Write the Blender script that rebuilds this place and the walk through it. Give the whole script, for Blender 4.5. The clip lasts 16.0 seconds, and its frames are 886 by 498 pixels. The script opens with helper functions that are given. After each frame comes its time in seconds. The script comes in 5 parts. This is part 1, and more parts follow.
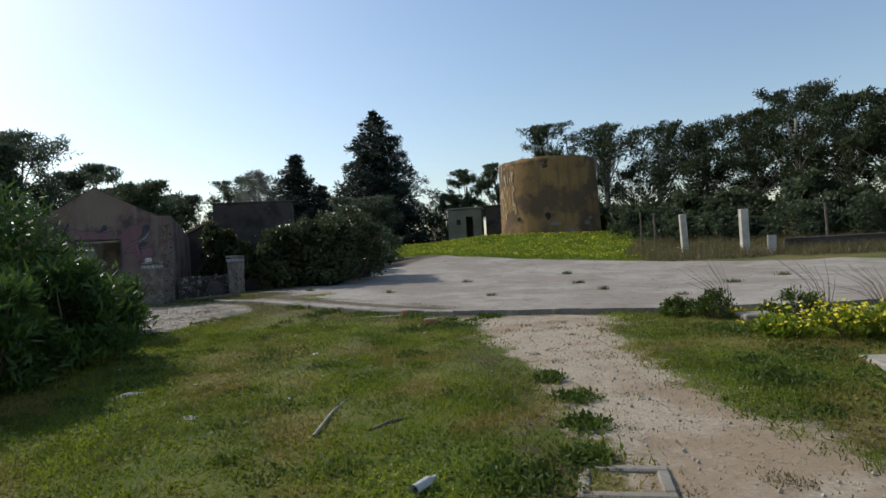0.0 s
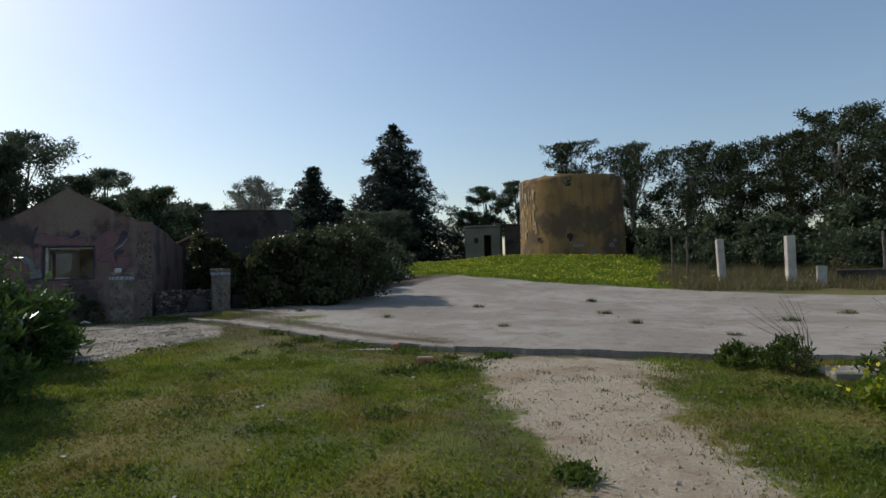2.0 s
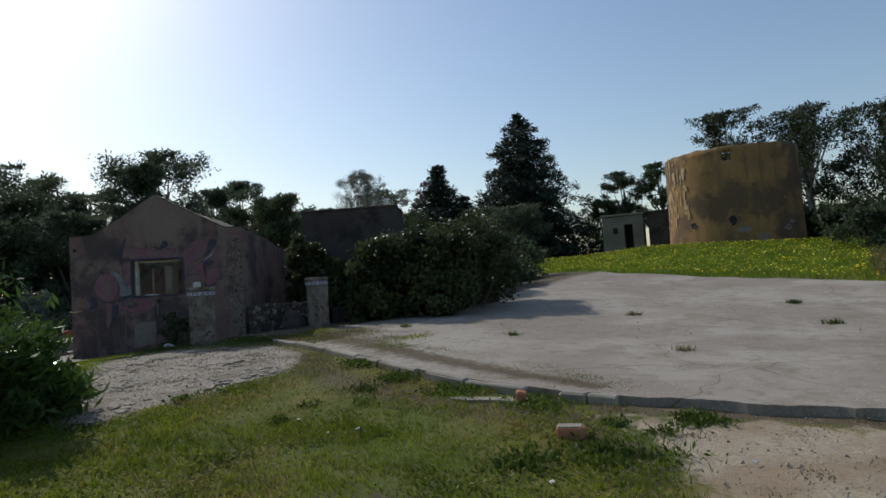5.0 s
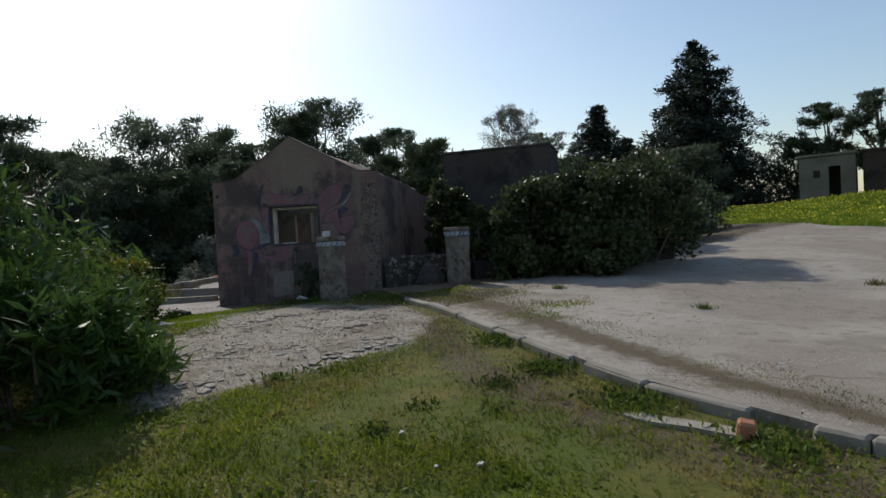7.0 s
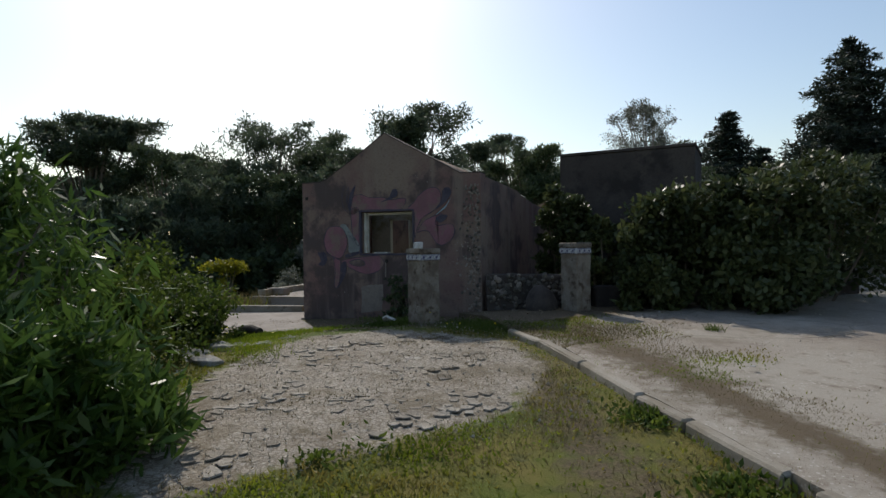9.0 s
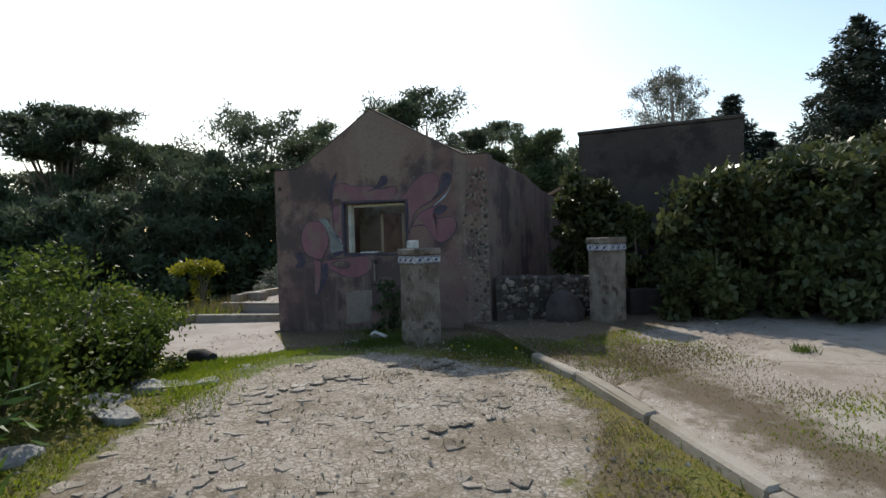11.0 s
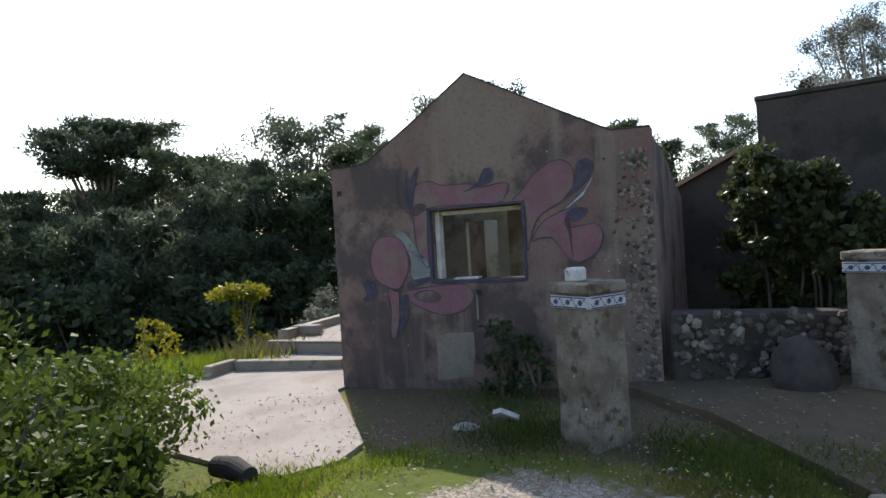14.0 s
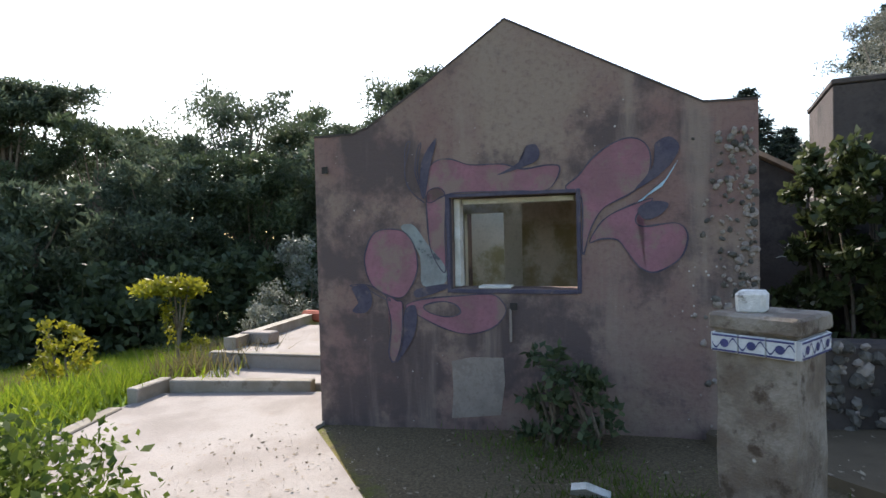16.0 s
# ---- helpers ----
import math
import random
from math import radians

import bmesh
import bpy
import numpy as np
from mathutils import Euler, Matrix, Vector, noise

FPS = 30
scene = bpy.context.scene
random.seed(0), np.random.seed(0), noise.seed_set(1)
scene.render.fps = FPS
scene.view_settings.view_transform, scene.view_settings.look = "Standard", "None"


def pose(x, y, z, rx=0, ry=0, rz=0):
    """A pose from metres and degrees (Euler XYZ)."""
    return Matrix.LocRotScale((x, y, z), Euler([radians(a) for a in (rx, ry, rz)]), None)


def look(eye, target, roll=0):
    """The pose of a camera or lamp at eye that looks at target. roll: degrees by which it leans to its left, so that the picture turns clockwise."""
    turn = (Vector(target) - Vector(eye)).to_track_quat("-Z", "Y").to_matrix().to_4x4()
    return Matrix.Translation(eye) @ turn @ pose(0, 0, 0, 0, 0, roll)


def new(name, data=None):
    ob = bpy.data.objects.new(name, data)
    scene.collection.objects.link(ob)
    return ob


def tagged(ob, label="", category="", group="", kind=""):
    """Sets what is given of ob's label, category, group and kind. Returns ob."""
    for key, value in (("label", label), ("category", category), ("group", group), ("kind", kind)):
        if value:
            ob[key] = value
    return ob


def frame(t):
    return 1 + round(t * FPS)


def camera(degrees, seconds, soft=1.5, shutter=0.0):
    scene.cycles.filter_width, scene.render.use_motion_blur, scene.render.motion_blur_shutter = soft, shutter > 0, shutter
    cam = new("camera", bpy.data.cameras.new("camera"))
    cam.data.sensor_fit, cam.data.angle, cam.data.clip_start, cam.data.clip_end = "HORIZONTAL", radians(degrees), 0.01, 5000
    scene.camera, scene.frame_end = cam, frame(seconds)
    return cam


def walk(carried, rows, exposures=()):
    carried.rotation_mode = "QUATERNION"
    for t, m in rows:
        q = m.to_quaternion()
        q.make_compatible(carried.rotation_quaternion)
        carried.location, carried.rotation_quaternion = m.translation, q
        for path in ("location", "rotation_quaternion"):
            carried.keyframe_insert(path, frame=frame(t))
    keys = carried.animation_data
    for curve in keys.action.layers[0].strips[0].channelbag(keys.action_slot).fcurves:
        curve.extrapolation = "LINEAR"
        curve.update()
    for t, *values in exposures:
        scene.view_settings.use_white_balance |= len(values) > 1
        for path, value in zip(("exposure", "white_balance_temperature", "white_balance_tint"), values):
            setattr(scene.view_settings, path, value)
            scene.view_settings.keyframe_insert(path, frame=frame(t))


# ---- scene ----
cam = camera(75.4, 16.0)
PATH = [
    (0, (2.747, -1.273, 1.099), (2.023, 0.592, 1.118), -3.6),
    (0.5, (2.633, -0.869, 1.129), (1.861, 0.975, 1.169), -1.8),
    (1, (2.513, -0.337, 1.129), (1.716, 1.497, 1.188), -1.9),
    (1.5, (2.424, 0.091, 1.165), (1.603, 1.914, 1.215), -1.1),
    (2, (2.324, 0.53, 1.16), (1.541, 2.368, 1.244), -1.6),
    (2.5, (2.183, 1.062, 1.166), (1.37, 2.884, 1.296), -1.5),
    (3, (1.994, 1.507, 1.181), (1.06, 3.275, 1.228), -1.7),
    (3.2, (1.937, 1.649, 1.176), (1.024, 3.428, 1.235), -2.3),
    (5.3, (0.847, 3.568, 1.273), (-0.382, 5.144, 1.342), -3.0),
    (5.5, (0.758, 3.712, 1.263), (-0.498, 5.269, 1.289), -2.4),
    (6, (0.402, 4.103, 1.244), (-0.937, 5.587, 1.325), -1.8),
    (6.5, (0.11, 4.442, 1.282), (-1.353, 5.805, 1.29), -3.8),
    (7, (-0.202, 4.755, 1.322), (-1.771, 5.993, 1.268), -3.0),
    (7.5, (-0.625, 5.086, 1.293), (-2.297, 6.183, 1.262), -0.6),
    (8, (-0.914, 5.296, 1.33), (-2.629, 6.326, 1.331), -1.3),
    (8.5, (-1.205, 5.492, 1.347), (-2.953, 6.464, 1.307), -1.3),
    (8.7, (-1.394, 5.588, 1.379), (-3.161, 6.526, 1.372), -0.8),
    (10.8, (-3.047, 6.4, 1.448), (-4.802, 7.359, 1.397), -0.2),
    (11, (-3.215, 6.473, 1.488), (-4.974, 7.422, 1.448), -1.6),
    (11.5, (-3.685, 6.545, 1.526), (-5.479, 7.426, 1.455), -1.4),
    (12, (-4.201, 6.527, 1.554), (-5.982, 7.435, 1.49), -1.1),
    (12.5, (-4.63, 6.644, 1.601), (-6.421, 7.535, 1.581), -2.9),
    (13, (-5.067, 6.722, 1.619), (-6.882, 7.556, 1.539), -1.8),
    (13.5, (-5.524, 6.757, 1.64), (-7.327, 7.621, 1.574), -1.2),
    (14, (-5.992, 6.904, 1.668), (-7.817, 7.721, 1.654), -3.4),
    (14.5, (-6.414, 6.903, 1.698), (-8.249, 7.695, 1.628), -1.6),
    (15, (-6.853, 6.92, 1.705), (-8.635, 7.827, 1.667), -1.3),
    (15.5, (-7.309, 6.885, 1.752), (-9.048, 7.873, 1.742), -3.8),
    (16, (-7.694, 6.847, 1.737), (-9.413, 7.869, 1.689), -1.3),
]
walk(cam, [(t, look(eye, target, roll)) for t, eye, target, roll in PATH],
     [(0, -0.03, 6200, 10), (0.5, -0.1, 6200, 10), (1, -0.05, 6200, 10), (2, -0.32, 6150, 10), (3, -0.18, 6200, 10), (5.5, -0.36, 6150, 10), (7, -0.22, 6250, 10), (8, 0.0, 6450, 10), (8.5, -0.2, 6450, 10), (11, 0.42, 6500, 10), (12.5, 0.6, 6480, 11), (13.5, 0.72, 6450, 11), (14, 0.95, 6450, 13), (15, 0.92, 6450, 13), (16, 1.38, 6450, 14)])

# ---- world, sun, exposure ----
SUN_EL, SUN_DIR = radians(39), Vector((-0.98, 0.19, 0)).normalized()
world = bpy.data.worlds.new("world")
scene.world = world
world.use_nodes = True
wn = world.node_tree.nodes
sky = wn.new("ShaderNodeTexSky")
sky.sky_type = "NISHITA"
sky.sun_disc = False
sky.sun_elevation = SUN_EL
sky.sun_rotation = math.atan2(SUN_DIR.x, SUN_DIR.y)
sky.dust_density = 1.1
sky.air_density = 1.25
world.node_tree.links.new(sky.outputs[0], wn["Background"].inputs[0])
wn["Background"].inputs[1].default_value = 0.14
sun_data = bpy.data.lights.new("sun", "SUN")
sun_data.energy, sun_data.angle, sun_data.color = 3.7, radians(0.55), (1.0, 0.93, 0.82)
sun = new("sun", sun_data)
sun.matrix_world = look((0, 0, 0), -(SUN_DIR * math.cos(SUN_EL) + Vector((0, 0, math.sin(SUN_EL)))))


# ---- materials ----
def shader(name, rough=0.9):
    m = bpy.data.materials.new(name)
    m.use_nodes = True
    b = m.node_tree.nodes["Principled BSDF"]
    b.inputs["Roughness"].default_value = rough
    b.inputs["Specular IOR Level"].default_value = 0.25
    return m, m.node_tree.nodes, m.node_tree.links, b


def n_noise(nt, links, scale, detail=5, rough=0.6, vec=None):
    n = nt.new("ShaderNodeTexNoise")
    n.inputs["Scale"].default_value, n.inputs["Detail"].default_value, n.inputs["Roughness"].default_value = scale, detail, rough
    if vec is None:
        vec = nt.new("ShaderNodeNewGeometry").outputs["Position"]
    links.new(vec, n.inputs["Vector"])
    return n.outputs["Fac"]


def n_ramp(nt, links, fac, lo, hi):
    n = nt.new("ShaderNodeMapRange")
    n.interpolation_type = "SMOOTHSTEP"
    n.inputs["From Min"].default_value, n.inputs["From Max"].default_value = lo, hi
    links.new(fac, n.inputs["Value"])
    return n.outputs["Result"]


def n_mix(nt, links, fac, a, b):
    n = nt.new("ShaderNodeMix")
    n.data_type = "RGBA"
    for sock, v in ((n.inputs[0], fac), (n.inputs[6], a), (n.inputs[7], b)):
        if isinstance(v, (int, float)):
            sock.default_value = v
        elif isinstance(v, tuple):
            sock.default_value = (*v, 1)
        else:
            links.new(v, sock)
    return n.outputs[2]


def n_math(nt, links, op, a, b):
    n = nt.new("ShaderNodeMath")
    n.operation = op
    for i, v in enumerate((a, b)):
        if isinstance(v, (int, float)):
            n.inputs[i].default_value = v
        else:
            links.new(v, n.inputs[i])
    return n.outputs[0]


def n_bump(nt, links, b, h, strength, dist=0.02):
    n = nt.new("ShaderNodeBump")
    n.inputs["Strength"].default_value, n.inputs["Distance"].default_value = strength, dist
    links.new(h, n.inputs["Height"])
    links.new(n.outputs[0], b.inputs["Normal"])


def n_cells(nt, links, scale, feature="F1", vec=None):
    n = nt.new("ShaderNodeTexVoronoi")
    n.feature = feature
    n.inputs["Scale"].default_value = scale
    if vec is None:
        vec = nt.new("ShaderNodeNewGeometry").outputs["Position"]
    links.new(vec, n.inputs["Vector"])
    return n.outputs["Distance"]


def n_warp(nt, links, scale, amount):
    """Positions pushed about by noise."""
    geo, tex, mad = nt.new("ShaderNodeNewGeometry"), nt.new("ShaderNodeTexNoise"), nt.new("ShaderNodeVectorMath")
    tex.inputs["Scale"].default_value = scale
    links.new(geo.outputs["Position"], tex.inputs["Vector"])
    mad.operation = "MULTIPLY_ADD"
    mad.inputs[1].default_value = (amount, amount, amount)
    links.new(tex.outputs["Color"], mad.inputs[0])
    links.new(geo.outputs["Position"], mad.inputs[2])
    return mad.outputs[0]


def surface(name, c1, c2, scale=1.5, fine=25, rough=0.9, bump=0.4, stain=None, stain_scale=0.8, stain_at=0.55, spots=None, spot_scale=14, spot_size=0.22, vary=0.0, streak=None):
    """Two-tone mottled surface with grain, large stains and lichen spots."""
    m, nt, links, b = shader(name, rough)
    big, small = n_noise(nt, links, scale), n_noise(nt, links, fine, 8, 0.7)
    col = n_mix(nt, links, n_ramp(nt, links, big, 0.35, 0.65), c1, c2)
    dark = tuple(v * 0.62 for v in c1)
    col = n_mix(nt, links, n_math(nt, links, "MULTIPLY", n_ramp(nt, links, small, 0.45, 0.75), 0.6), col, dark)
    if stain:
        col = n_mix(nt, links, n_ramp(nt, links, n_noise(nt, links, stain_scale, 7, 0.65), stain_at, stain_at + 0.12), col, stain)
    if streak:
        geo, scl = nt.new("ShaderNodeNewGeometry"), nt.new("ShaderNodeVectorMath")
        scl.operation = "MULTIPLY"
        scl.inputs[1].default_value = (3.2, 3.2, 0.35)
        links.new(geo.outputs["Position"], scl.inputs[0])
        col = n_mix(nt, links, n_math(nt, links, "MULTIPLY", n_ramp(nt, links, n_noise(nt, links, 1.0, 6, 0.6, scl.outputs[0]), 0.48, 0.68), 0.75), col, streak)
    if spots:
        cell = n_math(nt, links, "ADD", n_cells(nt, links, spot_scale), n_math(nt, links, "MULTIPLY", n_noise(nt, links, 2.2), 0.9))
        col = n_mix(nt, links, n_ramp(nt, links, cell, spot_size + 0.32, spot_size + 0.24), col, spots)
    if vary:
        info = nt.new("ShaderNodeObjectInfo")
        col = n_mix(nt, links, n_math(nt, links, "MULTIPLY", info.outputs["Random"], vary), col, tuple(v * 0.35 for v in c2))
    links.new(col, b.inputs["Base Color"])
    n_bump(nt, links, b, small, bump)
    return m


def foliage(name, c1, c2, trans=0.35, rough=0.55):
    m, nt, links, b = shader(name, rough)
    geo = nt.new("ShaderNodeNewGeometry")
    col = n_mix(nt, links, geo.outputs["Random Per Island"], c1, c2)
    col = n_mix(nt, links, n_ramp(nt, links, n_noise(nt, links, 0.9, 3), 0.3, 0.75), col, tuple(v * 0.6 for v in c1))
    links.new(col, b.inputs["Base Color"])
    t = nt.new("ShaderNodeBsdfTranslucent")
    links.new(col, t.inputs[0])
    mix = nt.new("ShaderNodeMixShader")
    mix.inputs[0].default_value = trans
    links.new(b.outputs[0], mix.inputs[1])
    links.new(t.outputs[0], mix.inputs[2])
    links.new(mix.outputs[0], nt["Material Output"].inputs[0])
    return m


def lawn_leaf(name, c1, c2, straw, trans):
    """Grass leaves that turn to straw in broad patches."""
    m = foliage(name, c1, c2, trans)
    nt, links = m.node_tree.nodes, m.node_tree.links
    b, t = nt["Principled BSDF"], nt["Translucent BSDF"]
    col = b.inputs["Base Color"].links[0].from_socket
    col = n_mix(nt, links, n_math(nt, links, "MULTIPLY", n_ramp(nt, links, n_noise(nt, links, 0.75, 6, 0.65), 0.47, 0.62), 0.8), col, straw)
    col = n_mix(nt, links, n_math(nt, links, "MULTIPLY", n_ramp(nt, links, n_noise(nt, links, 3.3, 4, 0.6), 0.52, 0.66), 0.6), col, tuple(v * 0.45 for v in c1))
    links.new(col, b.inputs["Base Color"])
    links.new(col, t.inputs[0])
    return m


def ground_material():
    m, nt, links, b = shader("ground_mix", 0.95)
    attr = nt.new("ShaderNodeAttribute")
    attr.attribute_name = "cover"
    sep = nt.new("ShaderNodeSeparateColor")
    links.new(attr.outputs["Color"], sep.inputs[0])
    lush = attr.outputs["Alpha"]
    n1, n2, n3 = n_noise(nt, links, 0.7, 6), n_noise(nt, links, 6, 8, 0.7), n_noise(nt, links, 45, 8, 0.75)
    wob = n_math(nt, links, "MULTIPLY", n_math(nt, links, "SUBTRACT", n2, 0.5), 1.1)
    grass = n_mix(nt, links, n_ramp(nt, links, n1, 0.4, 0.62), (0.075, 0.10, 0.010), (0.15, 0.125, 0.03))
    grass = n_mix(nt, links, n_ramp(nt, links, n2, 0.52, 0.7), grass, (0.042, 0.055, 0.008))
    grass = n_mix(nt, links, lush, grass, (0.085, 0.15, 0.012))
    dryf = n_ramp(nt, links, n_math(nt, links, "ADD", sep.outputs[2], wob), 0.35, 0.75)
    col = n_mix(nt, links, dryf, grass, n_mix(nt, links, n_ramp(nt, links, n3, 0.4, 0.6), (0.07, 0.052, 0.03), (0.14, 0.108, 0.06)))
    soil = n_mix(nt, links, n_ramp(nt, links, n3, 0.35, 0.68), (0.30, 0.24, 0.165), (0.47, 0.395, 0.29))
    soil = n_mix(nt, links, n_math(nt, links, "MULTIPLY", n_ramp(nt, links, n_noise(nt, links, 1.1, 7, 0.65), 0.45, 0.62), 0.75), soil, (0.26, 0.185, 0.11))
    soil = n_mix(nt, links, n_ramp(nt, links, n2, 0.55, 0.75), soil, (0.19, 0.145, 0.095))
    col = n_mix(nt, links, n_ramp(nt, links, n_math(nt, links, "ADD", sep.outputs[0], n_math(nt, links, "ADD", wob, n_math(nt, links, "MULTIPLY", n_math(nt, links, "SUBTRACT", n_noise(nt, links, 1.9, 4), 0.55), 1.2))), 0.35, 0.65), col, soil)
    crack = n_ramp(nt, links, n_math(nt, links, "ADD", n_cells(nt, links, 1.6, "DISTANCE_TO_EDGE", n_warp(nt, links, 2, 0.5)), n_math(nt, links, "MULTIPLY", n3, 0.10)), 0.03, 0.09)
    stone = n_mix(nt, links, n_ramp(nt, links, n3, 0.35, 0.65), (0.235, 0.20, 0.155), (0.46, 0.42, 0.355))
    frag = n_cells(nt, links, 19, "DISTANCE_TO_EDGE", n_warp(nt, links, 7, 0.16))
    frag = n_ramp(nt, links, n_math(nt, links, "SUBTRACT", frag, n_math(nt, links, "MULTIPLY", n_noise(nt, links, 3.2, 5, 0.7), 0.16)), -0.05, 0.05)
    stone = n_mix(nt, links, n_math(nt, links, "ADD", n_math(nt, links, "MULTIPLY", frag, 0.7), 0.3), (0.15, 0.118, 0.078), stone)
    stone = n_mix(nt, links, n_ramp(nt, links, n2, 0.53, 0.70), stone, (0.12, 0.10, 0.068))
    stone = n_mix(nt, links, n_math(nt, links, "MULTIPLY", n_ramp(nt, links, n_noise(nt, links, 1.3, 6, 0.7), 0.47, 0.6), 0.7), stone, (0.15, 0.118, 0.075))
    stone = n_mix(nt, links, n_math(nt, links, "ADD", n_math(nt, links, "MULTIPLY", crack, 0.4), 0.6), (0.09, 0.075, 0.05), stone)
    col = n_mix(nt, links, n_ramp(nt, links, n_math(nt, links, "ADD", sep.outputs[1], wob), 0.4, 0.65), col, stone)
    links.new(col, b.inputs["Base Color"])
    n_bump(nt, links, b, n_math(nt, links, "ADD", n_math(nt, links, "MULTIPLY", n2, 1.6), n_math(nt, links, "MULTIPLY", n3, 0.6)), 0.7, 0.03)
    return m


def concrete_pad():
    m, nt, links, b = shader("weathered_concrete", 0.92)
    n1, n2, n3 = n_noise(nt, links, 0.35, 7), n_noise(nt, links, 5, 8, 0.7), n_noise(nt, links, 60, 8, 0.75)
    col = n_mix(nt, links, n_ramp(nt, links, n1, 0.42, 0.6), (0.235, 0.195, 0.155), (0.32, 0.285, 0.235))
    col = n_mix(nt, links, n_ramp(nt, links, n2, 0.5, 0.72), col, (0.165, 0.13, 0.095))
    col = n_mix(nt, links, n_math(nt, links, "MULTIPLY", n_ramp(nt, links, n3, 0.45, 0.7), 0.5), col, (0.40, 0.375, 0.335))
    grit = n_ramp(nt, links, n_math(nt, links, "ADD", n_cells(nt, links, 24), n_math(nt, links, "MULTIPLY", n_noise(nt, links, 1.7, 5, 0.7), 0.8)), 0.60, 0.50)
    col = n_mix(nt, links, n_math(nt, links, "MULTIPLY", grit, 0.7), col, (0.47, 0.44, 0.39))
    col = n_mix(nt, links, n_math(nt, links, "MULTIPLY", n_ramp(nt, links, n_noise(nt, links, 0.9, 8, 0.72), 0.5, 0.62), 0.55), col, (0.17, 0.145, 0.105))
    warp = nt.new("ShaderNodeVectorMath")
    geo = nt.new("ShaderNodeNewGeometry")
    tex = nt.new("ShaderNodeTexNoise")
    tex.inputs["Scale"].default_value = 0.8
    links.new(geo.outputs["Position"], tex.inputs["Vector"])
    links.new(geo.outputs["Position"], warp.inputs[0])
    links.new(tex.outputs["Color"], warp.inputs[1])
    crack = n_ramp(nt, links, n_cells(nt, links, 0.28, "DISTANCE_TO_EDGE", warp.outputs[0]), 0.001, 0.004)
    col = n_mix(nt, links, n_math(nt, links, "ADD", n_math(nt, links, "MULTIPLY", crack, 0.6), 0.4), (0.10, 0.085, 0.06), col)
    # Soil cover; its dark tone also paints the shade at the yard's west end.
    attr = nt.new("ShaderNodeAttribute")
    attr.attribute_name = "soil"
    f = n_ramp(nt, links, n_math(nt, links, "ADD", attr.outputs["Fac"], n_math(nt, links, "SUBTRACT", n2, 0.5)), 0.4, 0.75)
    col = n_mix(nt, links, f, col, n_mix(nt, links, n2, (0.055, 0.043, 0.026), (0.15, 0.112, 0.07)))
    links.new(col, b.inputs["Base Color"])
    n_bump(nt, links, b, n_math(nt, links, "ADD", n2, n3), 0.45, 0.015)
    return m


GROUND, PAD = ground_material(), concrete_pad()
PLASTER = surface("old_plaster", (0.180, 0.112, 0.100), (0.225, 0.172, 0.138), 0.9, 26, 0.92, 0.6, (0.088, 0.066, 0.064), 1.15, 0.48, (0.40, 0.37, 0.34), 17, 0.15, streak=(0.232, 0.18, 0.15))
PILLAR = surface("stained_plaster", (0.25, 0.22, 0.185), (0.14, 0.11, 0.085), 5, 40, 0.92, 0.8, (0.075, 0.055, 0.04), 6, 0.53, (0.6, 0.58, 0.54), 9, 0.13)
CONCRETE = surface("kerb_concrete", (0.36, 0.325, 0.27), (0.26, 0.225, 0.17), 3, 50, 0.9, 0.5, (0.17, 0.14, 0.10), 4, 0.6, vary=0.35)
TERRACE = surface("terrace_concrete", (0.29, 0.26, 0.23), (0.215, 0.185, 0.16), 1.2, 45, 0.9, 0.4, (0.22, 0.18, 0.14), 2.2, 0.6, (0.6, 0.58, 0.53), 9, 0.08)
INNER = surface("inner_plaster", (0.52, 0.51, 0.44), (0.42, 0.42, 0.35), 1.2, 25, 0.9, 0.3, (0.25, 0.24, 0.14), 0.9, 0.5)
RUBBLE = surface("rubble_stone", (0.20, 0.185, 0.165), (0.11, 0.10, 0.085), 6, 40, 0.95, 0.7, vary=0.8)
ROCK = surface("lichen_rock", (0.34, 0.33, 0.30), (0.22, 0.21, 0.18), 5, 30, 0.95, 0.9, (0.12, 0.11, 0.09), 6, 0.58)
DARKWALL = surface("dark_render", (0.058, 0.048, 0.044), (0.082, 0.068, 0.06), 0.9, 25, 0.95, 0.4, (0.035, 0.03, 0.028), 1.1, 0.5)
TANK = surface("ochre_render", (0.32, 0.19, 0.075), (0.24, 0.145, 0.06), 0.5, 6, 0.92, 0.6, (0.13, 0.085, 0.05), 0.45, 0.46, (0.45, 0.36, 0.25), 1.4, 0.10, streak=(0.15, 0.10, 0.06))
TANKPALE = surface("peeled_render", (0.47, 0.37, 0.24), (0.36, 0.25, 0.12), 2.2, 9, 0.92, 0.8)
HUTWALL = surface("hut_wall", (0.20, 0.19, 0.17), (0.155, 0.145, 0.125), 0.8, 10, 0.9, 0.3)
WHITEPOST = surface("whitewashed_concrete", (0.50, 0.47, 0.41), (0.38, 0.34, 0.28), 2, 20, 0.9, 0.4, (0.3, 0.27, 0.2), 2, 0.62)
BRICK = surface("fired_brick", (0.45, 0.20, 0.11), (0.38, 0.17, 0.09), 9, 60, 0.9, 0.5)
ROOFTILE = surface("clay_roof_tile", (0.34, 0.23, 0.16), (0.26, 0.18, 0.13), 3, 30, 0.9, 0.5, vary=0.5)
BLOCK = surface("pale_block", (0.66, 0.64, 0.60), (0.5, 0.48, 0.44), 12, 60, 0.9, 0.6, (0.2, 0.18, 0.16), 14, 0.58)
DARK = surface("shadowed_hollow", (0.03, 0.027, 0.025), (0.045, 0.04, 0.035), 3, 20)
BARK = surface("bark", (0.11, 0.085, 0.06), (0.17, 0.14, 0.11), 4, 25, 0.95, 0.9)
